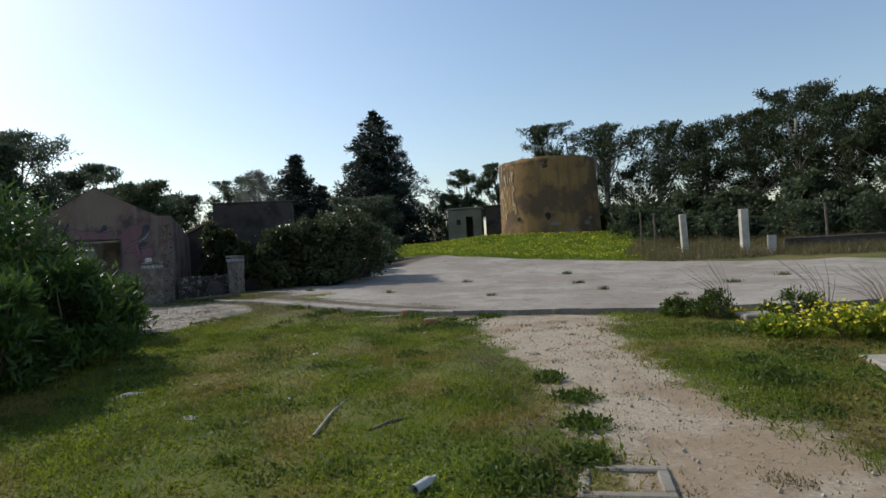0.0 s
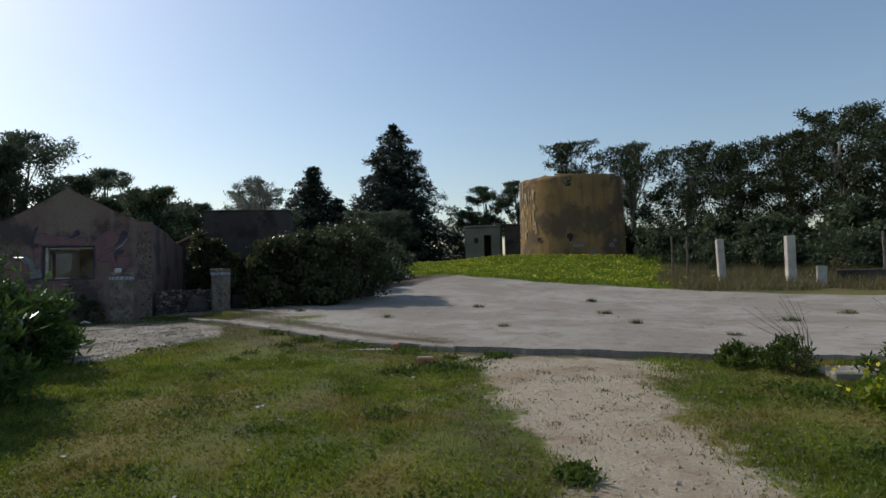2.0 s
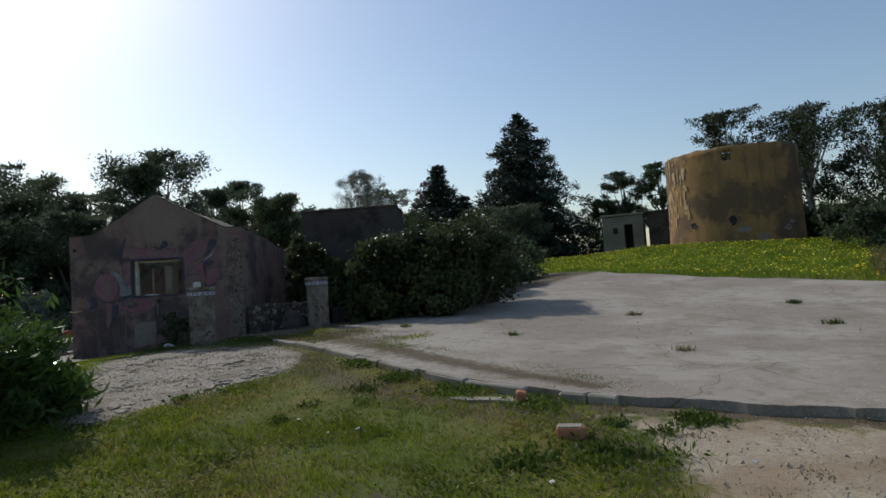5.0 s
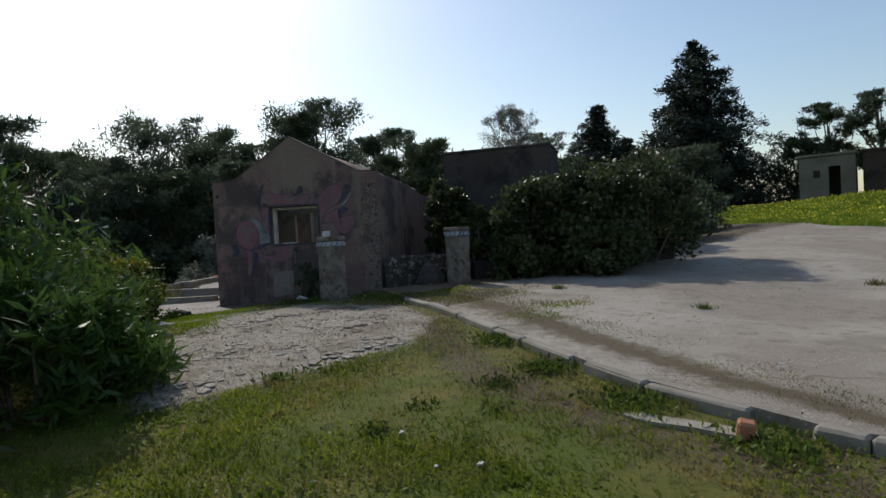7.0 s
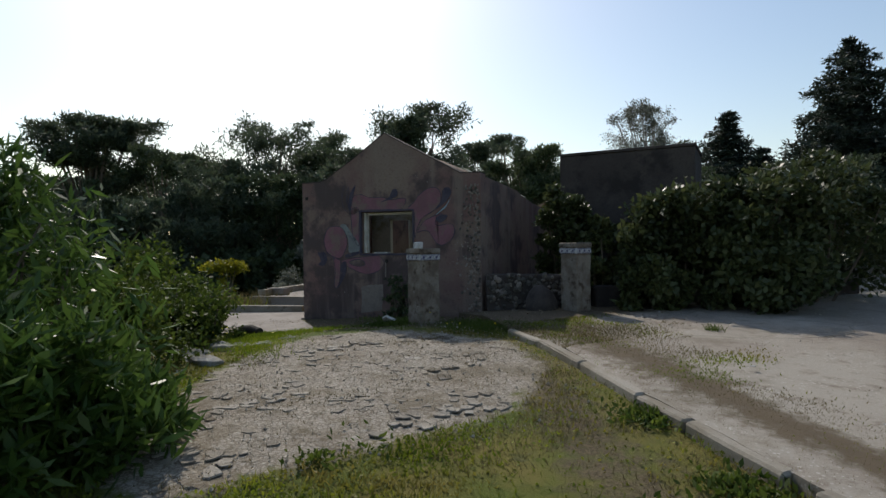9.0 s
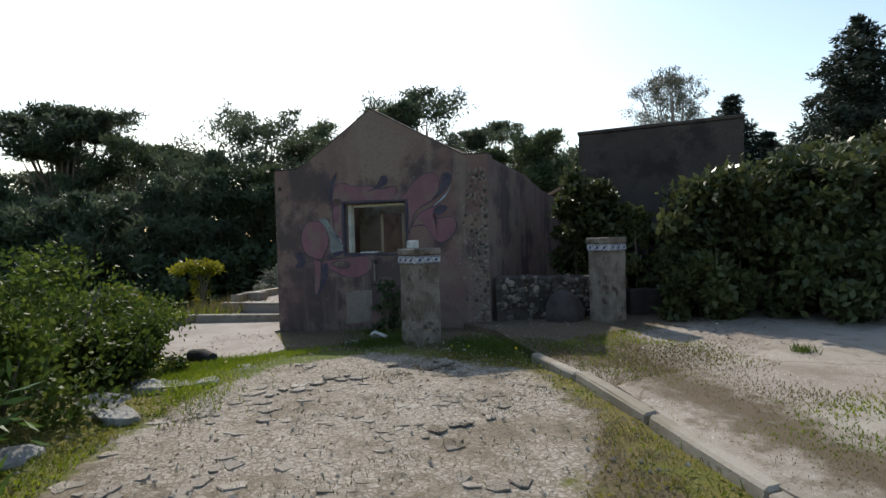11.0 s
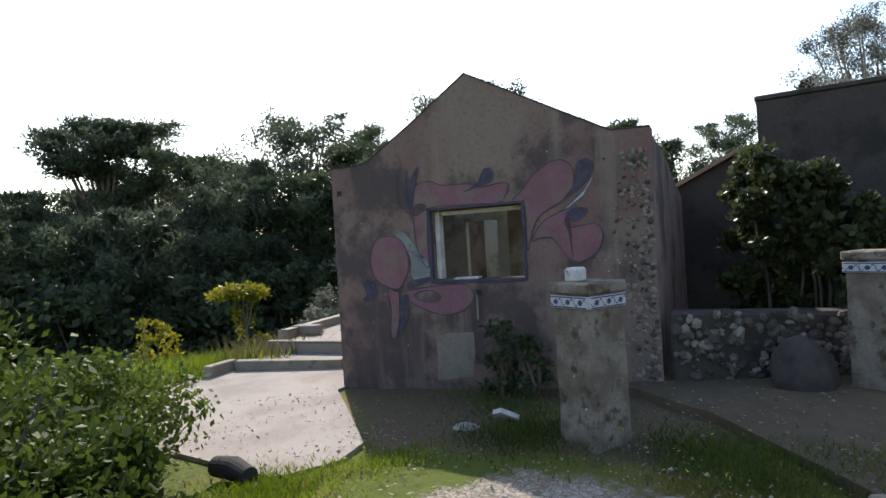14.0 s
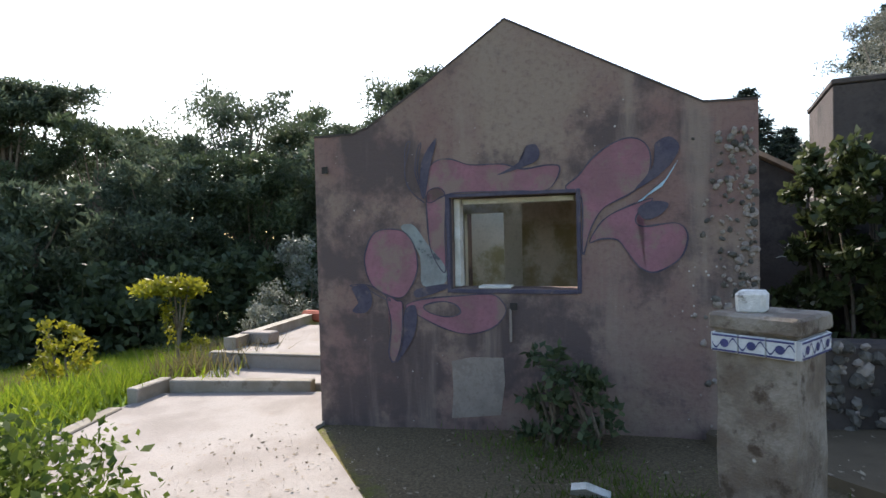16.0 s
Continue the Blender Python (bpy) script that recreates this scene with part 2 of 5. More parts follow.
PALEBARK = surface("pale_bark", (0.33, 0.30, 0.26), (0.22, 0.19, 0.16), 2, 20, 0.9, 0.6)
TWIG = surface("dry_twig", (0.20, 0.15, 0.10), (0.14, 0.10, 0.07), 8, 40)
WOOD = surface("weathered_wood", (0.34, 0.32, 0.29), (0.24, 0.22, 0.2), 5, 40)
WHITEFRAME = surface("flaked_white_paint", (0.66, 0.65, 0.6), (0.5, 0.48, 0.42), 6, 40)
TILEWHITE = surface("glazed_white", (0.50, 0.51, 0.52), (0.42, 0.43, 0.45), 8, 60, 0.35, 0.05)
TILEBLUE = surface("glazed_blue", (0.04, 0.045, 0.12), (0.06, 0.06, 0.16), 8, 60, 0.35, 0.05)
PINK = surface("faded_pink_paint", (0.235, 0.112, 0.138), (0.185, 0.098, 0.11), 3.5, 30, 0.88, 0.45, (0.19, 0.135, 0.12), 2.6, 0.50, (0.30, 0.25, 0.23), 15, 0.10)
NAVY = surface("dark_blue_paint", (0.055, 0.05, 0.075), (0.085, 0.075, 0.095), 4, 30, 0.88, 0.4, (0.13, 0.105, 0.10), 7, 0.58)
SKYBLUE = surface("light_blue_paint", (0.35, 0.5, 0.6), (0.3, 0.42, 0.5), 4, 30, 0.85, 0.3)
GREYBLUE = surface("grey_blue_paint", (0.22, 0.245, 0.24), (0.17, 0.175, 0.175), 6, 30, 0.88, 0.4, (0.07, 0.08, 0.09), 9, 0.56)
REDBROWN = surface("red_clay", (0.38, 0.10, 0.06), (0.3, 0.09, 0.05), 5, 30)
PALEPATCH = surface("cement_patch", (0.22, 0.185, 0.16), (0.275, 0.24, 0.205), 4, 30, stain=(0.2, 0.165, 0.145), stain_scale=4, stain_at=0.5)
FLAG = surface("worn_paving", (0.40, 0.36, 0.30), (0.29, 0.25, 0.195), 2.2, 55, 0.8, 0.9, (0.14, 0.11, 0.07), 1.6, 0.52, (0.40, 0.375, 0.33), 16, 0.12, vary=0.45)
LITTER = surface("pale_litter", (0.5, 0.49, 0.46), (0.42, 0.41, 0.38), 20, 60)
GRAVEL = surface("gravel", (0.46, 0.41, 0.34), (0.30, 0.26, 0.2), 9, 60)

LEAF_GRASS = lawn_leaf("grass_blade", (0.125, 0.185, 0.012), (0.29, 0.32, 0.03), (0.26, 0.19, 0.055), 0.45)
LEAF_LUSH = foliage("lush_grass", (0.15, 0.23, 0.015), (0.30, 0.33, 0.03), 0.45)
LEAF_DRY = foliage("dry_grass", (0.20, 0.165, 0.075), (0.13, 0.115, 0.045), 0.3)
LEAF_FALLEN = foliage("fallen_leaf", (0.34, 0.28, 0.20), (0.16, 0.12, 0.075), 0.1, 0.8)
LEAF_OLEANDER = foliage("narrow_leaf", (0.05, 0.10, 0.02), (0.12, 0.19, 0.04), 0.35, 0.35)
LEAF_SHRUB = foliage("shrub_leaf", (0.06, 0.10, 0.015), (0.15, 0.19, 0.032), 0.4, 0.6)
LEAF_GLOSSY = foliage("glossy_leaf", (0.05, 0.07, 0.025), (0.13, 0.145, 0.055), 0.3, 0.38)
LEAF_PINE = foliage("pine_needles", (0.07, 0.10, 0.062), (0.135, 0.155, 0.092), 0.4)
LEAF_CEDAR = foliage("cedar_needles", (0.03, 0.045, 0.034), (0.06, 0.078, 0.055), 0.2)
LEAF_OAK = foliage("dark_leaf", (0.055, 0.082, 0.042), (0.115, 0.14, 0.065), 0.4)
LEAF_GUM = foliage("gum_leaf", (0.035, 0.055, 0.022), (0.085, 0.10, 0.04), 0.25)
LEAF_GREY = foliage("grey_leaf", (0.17, 0.18, 0.14), (0.30, 0.30, 0.25), 0.25)
LEAF_YELLOW = foliage("yellow_leaf", (0.26, 0.25, 0.02), (0.42, 0.38, 0.03), 0.4)
PETAL = foliage("yellow_petal", (0.75, 0.62, 0.02), (0.8, 0.72, 0.05), 0.2)


# ---- builders ----
def mesh_of(name, verts, faces, material):
    me = bpy.data.meshes.new(name)
    me.from_pydata([tuple(v) for v in verts], [], faces)
    me.materials.append(material)
    me.update()
    return me


def part(name, bm, material, parent=None, label="", smooth=False):
    me = bpy.data.meshes.new(name)
    bmesh.ops.recalc_face_normals(bm, faces=bm.faces)
    bm.to_mesh(me)
    bm.free()
    me.materials.append(material)
    if smooth:
        me.shade_smooth()
    ob = new(name, me)
    ob.parent = parent
    return tagged(ob, label)


def empty(name, m, label, category, group="", kind=""):
    ob = new(name)
    ob.matrix_world = m
    return tagged(ob, label, category, group, kind)


def box(bm, x0, x1, y0, y1, z0, z1, bevel=0.0, rough=0.0, seed=0):
    """A bevelled, slightly uneven block added to bm."""
    made = bmesh.ops.create_cube(bm, size=1)["verts"]
    for v in made:
        v.co = Vector((x0 + (v.co.x + 0.5) * (x1 - x0), y0 + (v.co.y + 0.5) * (y1 - y0), z0 + (v.co.z + 0.5) * (z1 - z0)))
        if rough:
            v.co += Vector(noise.noise_vector(v.co * 3.1 + Vector((seed, 0, 0)))) * rough
    if bevel:
        edges = list({e for v in made for e in v.link_edges})
        bmesh.ops.bevel(bm, geom=edges, offset=bevel, segments=1, affect="EDGES")
    return bm


def prism(bm, outline, y0, y1):
    """Extrudes an outline of (x, z) from y0 to y1."""
    a = [bm.verts.new((x, y0, z)) for x, z in outline]
    c = [bm.verts.new((x, y1, z)) for x, z in outline]
    bm.faces.new(a)
    bm.faces.new(c[::-1])
    for i in range(len(a)):
        j = (i + 1) % len(a)
        bm.faces.new((a[j], a[i], c[i], c[j]))
    return bm


def tube(bm, pts, radii, sides=7):
    rings = []
    for i, p in enumerate(pts):
        d = (pts[min(i + 1, len(pts) - 1)] - pts[max(i - 1, 0)]).normalized()
        a = d.orthogonal().normalized()
        c = d.cross(a)
        rings.append([bm.verts.new(p + (a * math.cos(k * math.tau / sides) + c * math.sin(k * math.tau / sides)) * radii[i]) for k in range(sides)])
    for r, s in zip(rings, rings[1:]):
        for k in range(sides):
            bm.faces.new((r[k], r[(k + 1) % sides], s[(k + 1) % sides], s[k]))
    bm.faces.new(rings[-1])
    return bm


def smooth_loop(pts, steps=5):
    """A closed Catmull-Rom curve through pts."""
    out, n = [], len(pts)
    for i in range(n):
        p0, p1, p2, p3 = (Vector(pts[(i + k - 1) % n]) for k in range(4))
        for s in range(steps):
            t = s / steps
            out.append(0.5 * (2 * p1 + (p2 - p0) * t + (2 * p0 - 5 * p1 + 4 * p2 - p3) * t * t + (3 * p1 - p0 - 3 * p2 + p3) * t ** 3))
    return out


def leaf_mesh(name, centres, sizes, rng, length, width, material, up=0.0, flat=0.0):
    """Many small folded leaves: one at each centre. up raises the tips, flat lays them level."""
    n = len(centres)
    d = rng.normal(size=(n, 3))
    d[:, 2] = d[:, 2] * (1 - flat) + up
    d /= np.linalg.norm(d, axis=1)[:, None]
    e = np.cross(d, rng.normal(size=(n, 3)))
    if flat:
        e[:, 2] *= 1 - flat
    e /= np.linalg.norm(e, axis=1)[:, None] + 1e-6
    f = np.cross(d, e)
    ln, wd = (sizes * length)[:, None], (sizes * width)[:, None]
    v = np.empty((n, 4, 3))
    v[:, 0] = centres
    v[:, 1] = centres + d * ln * 0.45 + e * wd * 0.5 + f * wd * 0.15
    v[:, 2] = centres + d * ln
    v[:, 3] = centres + d * ln * 0.45 - e * wd * 0.5 + f * wd * 0.15
    me = bpy.data.meshes.new(name)
    me.vertices.add(n * 4)
    me.vertices.foreach_set("co", v.reshape(-1))
    me.loops.add(n * 4)
    me.loops.foreach_set("vertex_index", np.arange(n * 4, dtype=np.int32))
    me.polygons.add(n)
    me.polygons.foreach_set("loop_start", np.arange(0, n * 4, 4, dtype=np.int32))
    me.update(calc_edges=True)
    me.materials.append(material)
    return me


def clump_points(rng, clumps, per, shell=0.45, fuzz=0.16):
    """Points in the outer shell of each clump (x, y, z, rx, rz)."""
    out = []
    for x, y, z, rx, rz in clumps:
        d = rng.normal(size=(per, 3))
        d /= np.linalg.norm(d, axis=1)[:, None]
        r = (shell + (1 - shell) * rng.random(per)) * (1 + fuzz * rng.normal(size=per))
        out.append(np.array((x, y, z)) + d * r[:, None] * np.array((rx, rx, rz)))
    return np.concatenate(out)


def leaf_part(name, parent, pts, rng, length, width, material, up=0.0, flat=0.0, label=""):
    me = leaf_mesh(name, pts, 0.6 + 0.8 * rng.random(len(pts)), rng, length, width, material, up, flat)
    ob = new(name, me)
    ob.parent = parent
    return tagged(ob, label)


def height(x, y):
    """The ground's height."""
    g = np.interp(x, [-60, -40, -24, -19, -15.5, -12.8, -10.5, -9, -7.7, -5, -3, 0, 2.7, 10, 40, 90],
                  [-4.0, -3.0, -1.4, -0.75, -0.06, -0.07, 0.06, 0.2, 0.18, 0.1, -0.02, -0.12, -0.2, -0.25, -0.3, -3])
    r = np.clip(np.asarray(y, float) - 9, 0, 26.5)
    return g + 0.02 * (np.clip(y, -10, 11) - 5) + 0.0025 * r * r


def hz(x, y):
    return float(height(x, y))


def distance_to(x, y, pts):
    """Distance from points to a polyline."""
    best = np.full(np.shape(x), 1e9)
    for (ax, ay), (bx, by) in zip(pts, pts[1:]):
        dx, dy = bx - ax, by - ay
        t = np.clip(((x - ax) * dx + (y - ay) * dy) / (dx * dx + dy * dy), 0, 1)
        best = np.minimum(best, np.hypot(x - ax - t * dx, y - ay - t * dy))
    return best


def inside(x, y, pts):
    odd = np.zeros(np.shape(x), bool)
    for (ax, ay), (bx, by) in zip(pts, pts[1:] + pts[:1]):
        cross = ((ay > y) != (by > y)) & (x < (bx - ax) * (y - ay) / (by - ay + 1e-12) + ax)
        odd ^= cross
    return odd


def soft_area(x, y, pts, blur):
    d = distance_to(x, y, pts + pts[:1])
    return np.clip(0.5 + np.where(inside(x, y, pts), d, -d) / blur, 0, 1)


# ---- ground ----
TRACK = [(0.2, 9.2), (1.2, 6.6), (2.25, 4.2), (3.0, 2.6), (4.3, 0.0), (6.0, -4.0)]
OLD_PAVING = [(-4.9, 5.5), (-5.05, 6.8), (-5.2, 8.2), (-6.1, 9.2), (-7.4, 9.6), (-8.3, 9.2), (-9.0, 8.7), (-9.1, 7.8), (-8.5, 6.95), (-7.4, 6.2), (-6.0, 5.6)]
FRONT = [(-10.3, 10.6), (-7.7, 9.92), (-6.6, 9.75), (-5.0, 9.2), (-4.2, 9.0), (-3.0, 8.68), (-1.5, 8.56), (-0.9, 8.62), (0.0, 8.8), (1.0, 9.0), (2.5, 9.15), (4.6, 9.55), (8.0, 10.2), (13.0, 11.3)]
BACK = [(-18.0, 31.5), (-15.5, 31.5), (-13.5, 30.3), (-11.0, 28.2), (-9.0, 26.6), (-7.0, 25.5), (-5.0, 24.6), (-3.5, 24.0), (-2.0, 23.4), (-0.5, 22.8), (1.5, 22.0), (4.0, 21.0), (8.0, 19.8), (13.0, 18.5)]
PAD_AREA = FRONT + BACK[::-1]
DRY_STRIP = [(-6.6, 9.2), (-5.2, 8.6), (-3.8, 8.0), (-2.6, 7.9), (-1.2, 8.0)]


def axis(lo, hi, step, far):
    a = list(np.arange(lo, hi + step / 2, step))
    s, v = step, lo
    left = []
    while v > -far:
        s *= 1.28
        v -= s
        left.append(v)
    s, v = step, hi
    right = []
    while v < far:
        s *= 1.28
        v += s
        right.append(v)
    return np.array(left[::-1] + a + right)


def build_ground():
    xs, ys = axis(-17, 9, 0.15, 2500), axis(-3, 27, 0.15, 2500)
    X, Y = np.meshgrid(xs, ys)
    Z = height(X, Y)
    near = np.exp(-((X + 3) ** 2 + (Y - 8) ** 2) / 900)
    bumps = np.array([noise.fractal(Vector((a * 0.9, b * 0.9, 0)), 0.8, 2.1, 3) if abs(a) < 30 and abs(b) < 40 else 0 for a, b in zip(X.ravel(), Y.ravel())]).reshape(X.shape)
    pad = soft_area(X, Y, PAD_AREA, 0.6)
    Z = Z + bumps * 0.022 * near - 0.05 * pad
    nx, ny = len(xs), len(ys)
    idx = np.arange(nx * ny).reshape(ny, nx)
    faces = np.stack([idx[:-1, :-1], idx[:-1, 1:], idx[1:, 1:], idx[1:, :-1]], -1).reshape(-1, 4)
    me = mesh_of("ground", np.stack([X, Y, Z], -1).reshape(-1, 3), faces.tolist(), GROUND)
    x, y = X.ravel(), Y.ravel()
    d = distance_to(x, y, TRACK)
    half = np.interp(y, [2, 4.5, 7, 9], [0.75, 0.7, 0.95, 1.5])
    track = np.clip(0.5 + (half - d) / 0.9, 0, 1)
    track = np.maximum(track, soft_area(x, y, [(-0.8, 7.9), (-1.2, 8.7), (2.4, 9.2), (2.6, 8.0), (1.0, 7.2)], 0.8) * 0.9)
    track = np.where(y > 9.4, 0, track)
    paved = soft_area(x, y, OLD_PAVING, 0.7)
    dry = np.clip(1.0 - distance_to(x, y, DRY_STRIP) / 0.9, 0, 1) * 0.75
    dry = np.maximum(dry, np.clip(1.1 - np.abs(d - half - 0.3) / 0.8, 0, 1) * 0.55 * (y < 9))
    dry = np.maximum(dry, soft_area(x, y, [(-1.5, 3.5), (-2.5, 6.5), (0.2, 7.0), (1.0, 4.5)], 2.2) * 0.6)
    dry = np.maximum(dry, np.clip((y - 19) / 2, 0, 1) * np.clip((25.5 - y) / 2, 0, 1) * 0.5)
    edge = np.clip(1.2 - distance_to(x, y, FRONT[7:]) / 0.55, 0, 1)
    dry = np.maximum(dry, edge)
    track = track * (1 - 0.75 * edge)
    # Dark earth also paints in the house's shade in front of its wall.
    dry = np.maximum(dry, soft_area(x, y, [(-13.4, 8.6), (-10.6, 11.5), (-8.5, 10.6), (-8.3, 9.5), (-9.3, 8.8), (-10.2, 8.1)], 0.5))
    scrubby = np.clip((x - 1.0) / 2, 0, 1) * np.clip((y - 21) / 2, 0, 1)
    dry = np.maximum(dry, scrubby)
    lush = np.clip((y - 22) / 4, 0, 1) * np.clip((60 - y) / 10, 0, 1) * (1 - scrubby) + 0.9 * (x < -14) * (x > -25)
    lay = me.color_attributes.new("cover", "FLOAT_COLOR", "POINT")
    lay.data.foreach_set("color", np.stack([track, paved, dry, np.clip(lush, 0, 1)], -1).astype(np.float32).ravel())
    me.shade_smooth()
    tagged(new("ground", me), "rough grass and bare earth with worn dirt track", "ground", kind="structure")


def curve_at(pts, u):
    s = u * (len(pts) - 1)
    i = min(int(s), len(pts) - 2)
    return Vector(pts[i]).lerp(Vector(pts[i + 1]), s - i)


def build_pad():
    nu, nv = 260, 110
    verts, faces, soil = [], [], []
    for i in range(nu):
        u = i / (nu - 1)
        f, b = curve_at(FRONT, u), curve_at(BACK, u)
        ragged = 0.10 * noise.noise(Vector((f.x * 2.3, f.y, 3))) + 0.05 * noise.noise(Vector((f.x * 9, f.y, 3)))
        if f.x < -1.4:
            ragged *= 0.25
        f = f + Vector((0, ragged))
        b = b + Vector((0, 0.7 * noise.noise(Vector((b.x * 0.7, 1, 5)))))
        for j in range(-1, nv):
            v = (max(j, 0) / (nv - 1)) ** 1.6
            p = f.lerp(b, v)
            z = hz(p.x, p.y) + 0.06 * (1 - v) ** 2 * (0.6 if p.x < -6.5 else 1) + 0.012 + 0.012 * noise.noise(Vector((p.x * 0.5, p.y * 0.5, 0)))
            verts.append((p.x, p.y, z - (0.22 if j < 0 else 0)))
            # Last term: shade by the gate painted in, along with leaf litter.
            soil.append(max(0, 0.82 - distance_to(p.x, p.y, [(-7.3, 10.5), (-5.5, 9.95), (-4, 9.5), (-2.4, 9.1), (-1.3, 8.9)]) / (0.45 + 0.14 * min(6, max(0, -0.8 - p.x)))) + (0.25 if v > 0.93 else 0) + max(0, min(1.0, (-7.1 - p.x) * 0.7 + (13 - p.y) * 0.02)))
    for i in range(nu - 1):
        for j in range(nv):
            a = i * (nv + 1) + j
            faces.append((a, a + nv + 1, a + nv + 2, a + 1))
    me = mesh_of("concrete_pad", verts, faces, PAD)
    me.color_attributes.new("soil", "FLOAT_COLOR", "POINT").data.foreach_set("color", np.repeat(np.array(soil, np.float32), 4))
    tagged(new("pavement", me), "wide weathered concrete yard, cracked and worn at the edge", "pavement", kind="structure")


def build_kerb():
    kerb = empty("kerb", pose(0, 0, 0), "low broken concrete kerb edging the yard", "kerb")
    line = FRONT[1:8]
    cuts = [(0.0, 0.115), (0.118, 0.24), (0.243, 0.36), (0.363, 0.475), (0.48, 0.595), (0.62, 0.70), (0.703, 0.79), (0.83, 0.905), (0.908, 0.985)]
    for k, (a, b) in enumerate(cuts):
        bm = bmesh.new()
        p, q = curve_at(line, a), curve_at(line, b)
        d = (q - p).normalized()
        n = Vector((-d.y, d.x))
        box(bm, 0, (q - p).length, -0.085, 0.03, -0.2, 0.076, 0.018, 0.028, k)
        bmesh.ops.subdivide_edges(bm, edges=bm.edges[:], cuts=1)
        for v in bm.verts:
            v.co += Vector(noise.noise_vector(v.co * 6 + Vector((k * 7, 0, 0)))) * 0.010
        z0, z1 = hz(p.x, p.y), hz(q.x, q.y)
        m = Matrix.Translation((p.x, p.y, z0)) @ Matrix.Rotation(math.atan2(d.y, d.x), 4, "Z") @ Matrix.Rotation(-math.atan2(z1 - z0, (q - p).length), 4, "Y")
        bm.transform(m)
        part("kerb_stone", bm, CONCRETE, kerb)


def build_paving_chips():
    """Flat broken stones lying loose in the worn paving, and a rock ledge at its rim."""
    rng = random.Random(77)
    paving = empty("old_paving", pose(0, 0, 0), "worn broken stone paving with soil in the joints", "paving", kind="structure")
    shapes = []
    for k in range(9):
        bm = bmesh.new()
        m = rng.randint(5, 7)
        turn = [(j + rng.uniform(-0.3, 0.3)) * math.tau / m for j in range(m)]
        reach = [rng.uniform(0.7, 1.2) for j in range(m)]
        low = [bm.verts.new((q * 1.08 * math.cos(t), q * 1.08 * math.sin(t), -0.3)) for t, q in zip(turn, reach)]
        top = [bm.verts.new((q * math.cos(t), q * math.sin(t), 0.12 + rng.uniform(-0.04, 0.04))) for t, q in zip(turn, reach)]
        bm.faces.new(top)
        for i in range(m):
            bm.faces.new((low[i], low[(i + 1) % m], top[(i + 1) % m], top[i]))
        me = bpy.data.meshes.new("paving_stone")
        bm.to_mesh(me)
        bm.free()
        me.materials.append(FLAG)
        shapes.append(me)
    made = 0
    while made < 290:
        x, y = rng.uniform(-10.2, -4.9), rng.uniform(5.5, 9.7)
        if float(soft_area(np.array(x), np.array(y), OLD_PAVING, 0.5)) < 0.6 or noise.noise(Vector((x * 1.1, y * 1.1, 6))) > rng.uniform(-0.1, 0.35):
            continue
        made += 1
        r = rng.uniform(0.022, 0.065)
        ob = new("paving_stone", rng.choice(shapes))
        ob.parent = paving
        ob.matrix_basis = pose(x, y, hz(x, y) + 0.004, rng.gauss(0, 3), rng.gauss(0, 3), rng.uniform(0, 360)) @ Matrix.Diagonal((r * rng.uniform(0.9, 1.5), r, min(r, 0.045) * 0.45, 1))
    for x, y, w, d, turn in ((-8.72, 6.78, 0.40, 0.15, 80), (-8.12, 6.3, 0.34, 0.14, 25)):
        bm = bmesh.new()
        bmesh.ops.create_icosphere(bm, subdivisions=4, radius=1)
        for v in bm.verts:
            v.co = Vector((max(-0.8, min(0.8, v.co.x)) * w, max(-0.8, min(0.8, v.co.y)) * d, max(-0.6, min(0.4, v.co.z)) * 0.10))
            v.co += Vector(noise.noise_vector(v.co * 7 + Vector((x * 3, y, 0)))) * 0.035 + Vector(noise.noise_vector(v.co * 22)) * 0.010
        ledge = part("rock_ledge", bm, ROCK, smooth=True)
        ledge.matrix_world = pose(x, y, hz(x, y) + 0.01, 0, 0, turn)
        tagged(ledge, "flat grey rock ledge at the edge of the old paving", "rock", "rock ledges")


# ---- house ----
HOUSE = Matrix.Translation((-12.827, 8.55, 0)) @ Matrix.Rotation(math.atan2(0.653, 0.757), 4, "Z")
W, WIN = 3.63, (1.29, 2.34, 1.28, 2.05)
GABLE_TOP = [(0.0, 2.65), (0.40, 2.65), (0.55, 2.70), (0.71, 2.80), (1.13, 3.05), (1.79, 3.48), (2.7, 2.98), (3.27, 2.67), (W, 2.66)]


def gable_z(u):
    return float(np.interp(u, [p[0] for p in GABLE_TOP], [p[1] for p in GABLE_TOP]))


def wall_with_hole(bm, top, hole, y0, y1, base=-0.5):
    """A wall under the line `top` with one rectangular hole, from y0 to y1."""
    u0, u1, z0, z1 = hole
    xs = sorted({p[0] for p in top} | {u0, u1} | set(np.round(np.arange(0.15, top[-1][0], 0.3), 3)))
    zt = lambda x: float(np.interp(x, [p[0] for p in top], [p[1] for p in top])) + 0.008 * noise.noise(Vector((x * 9, 0, 0)))
    for a, b in zip(xs, xs[1:]):
        if u0 <= a and b <= u1:
            prism(bm, [(a, base), (b, base), (b, z0), (a, z0)], y0, y1)
            prism(bm, [(a, z1), (b, z1), (b, zt(b)), (a, zt(a))], y0, y1)
        else:
            prism(bm, [(a, base), (b, base), (b, zt(b)), (a, zt(a))], y0, y1)
    bmesh.ops.remove_doubles(bm, verts=bm.verts, dist=0.0005)
    inner = [f for f in bm.faces if all(len(e.link_faces) > 2 for e in f.edges)]
    bmesh.ops.delete(bm, geom=inner, context="FACES_ONLY")
    return bm


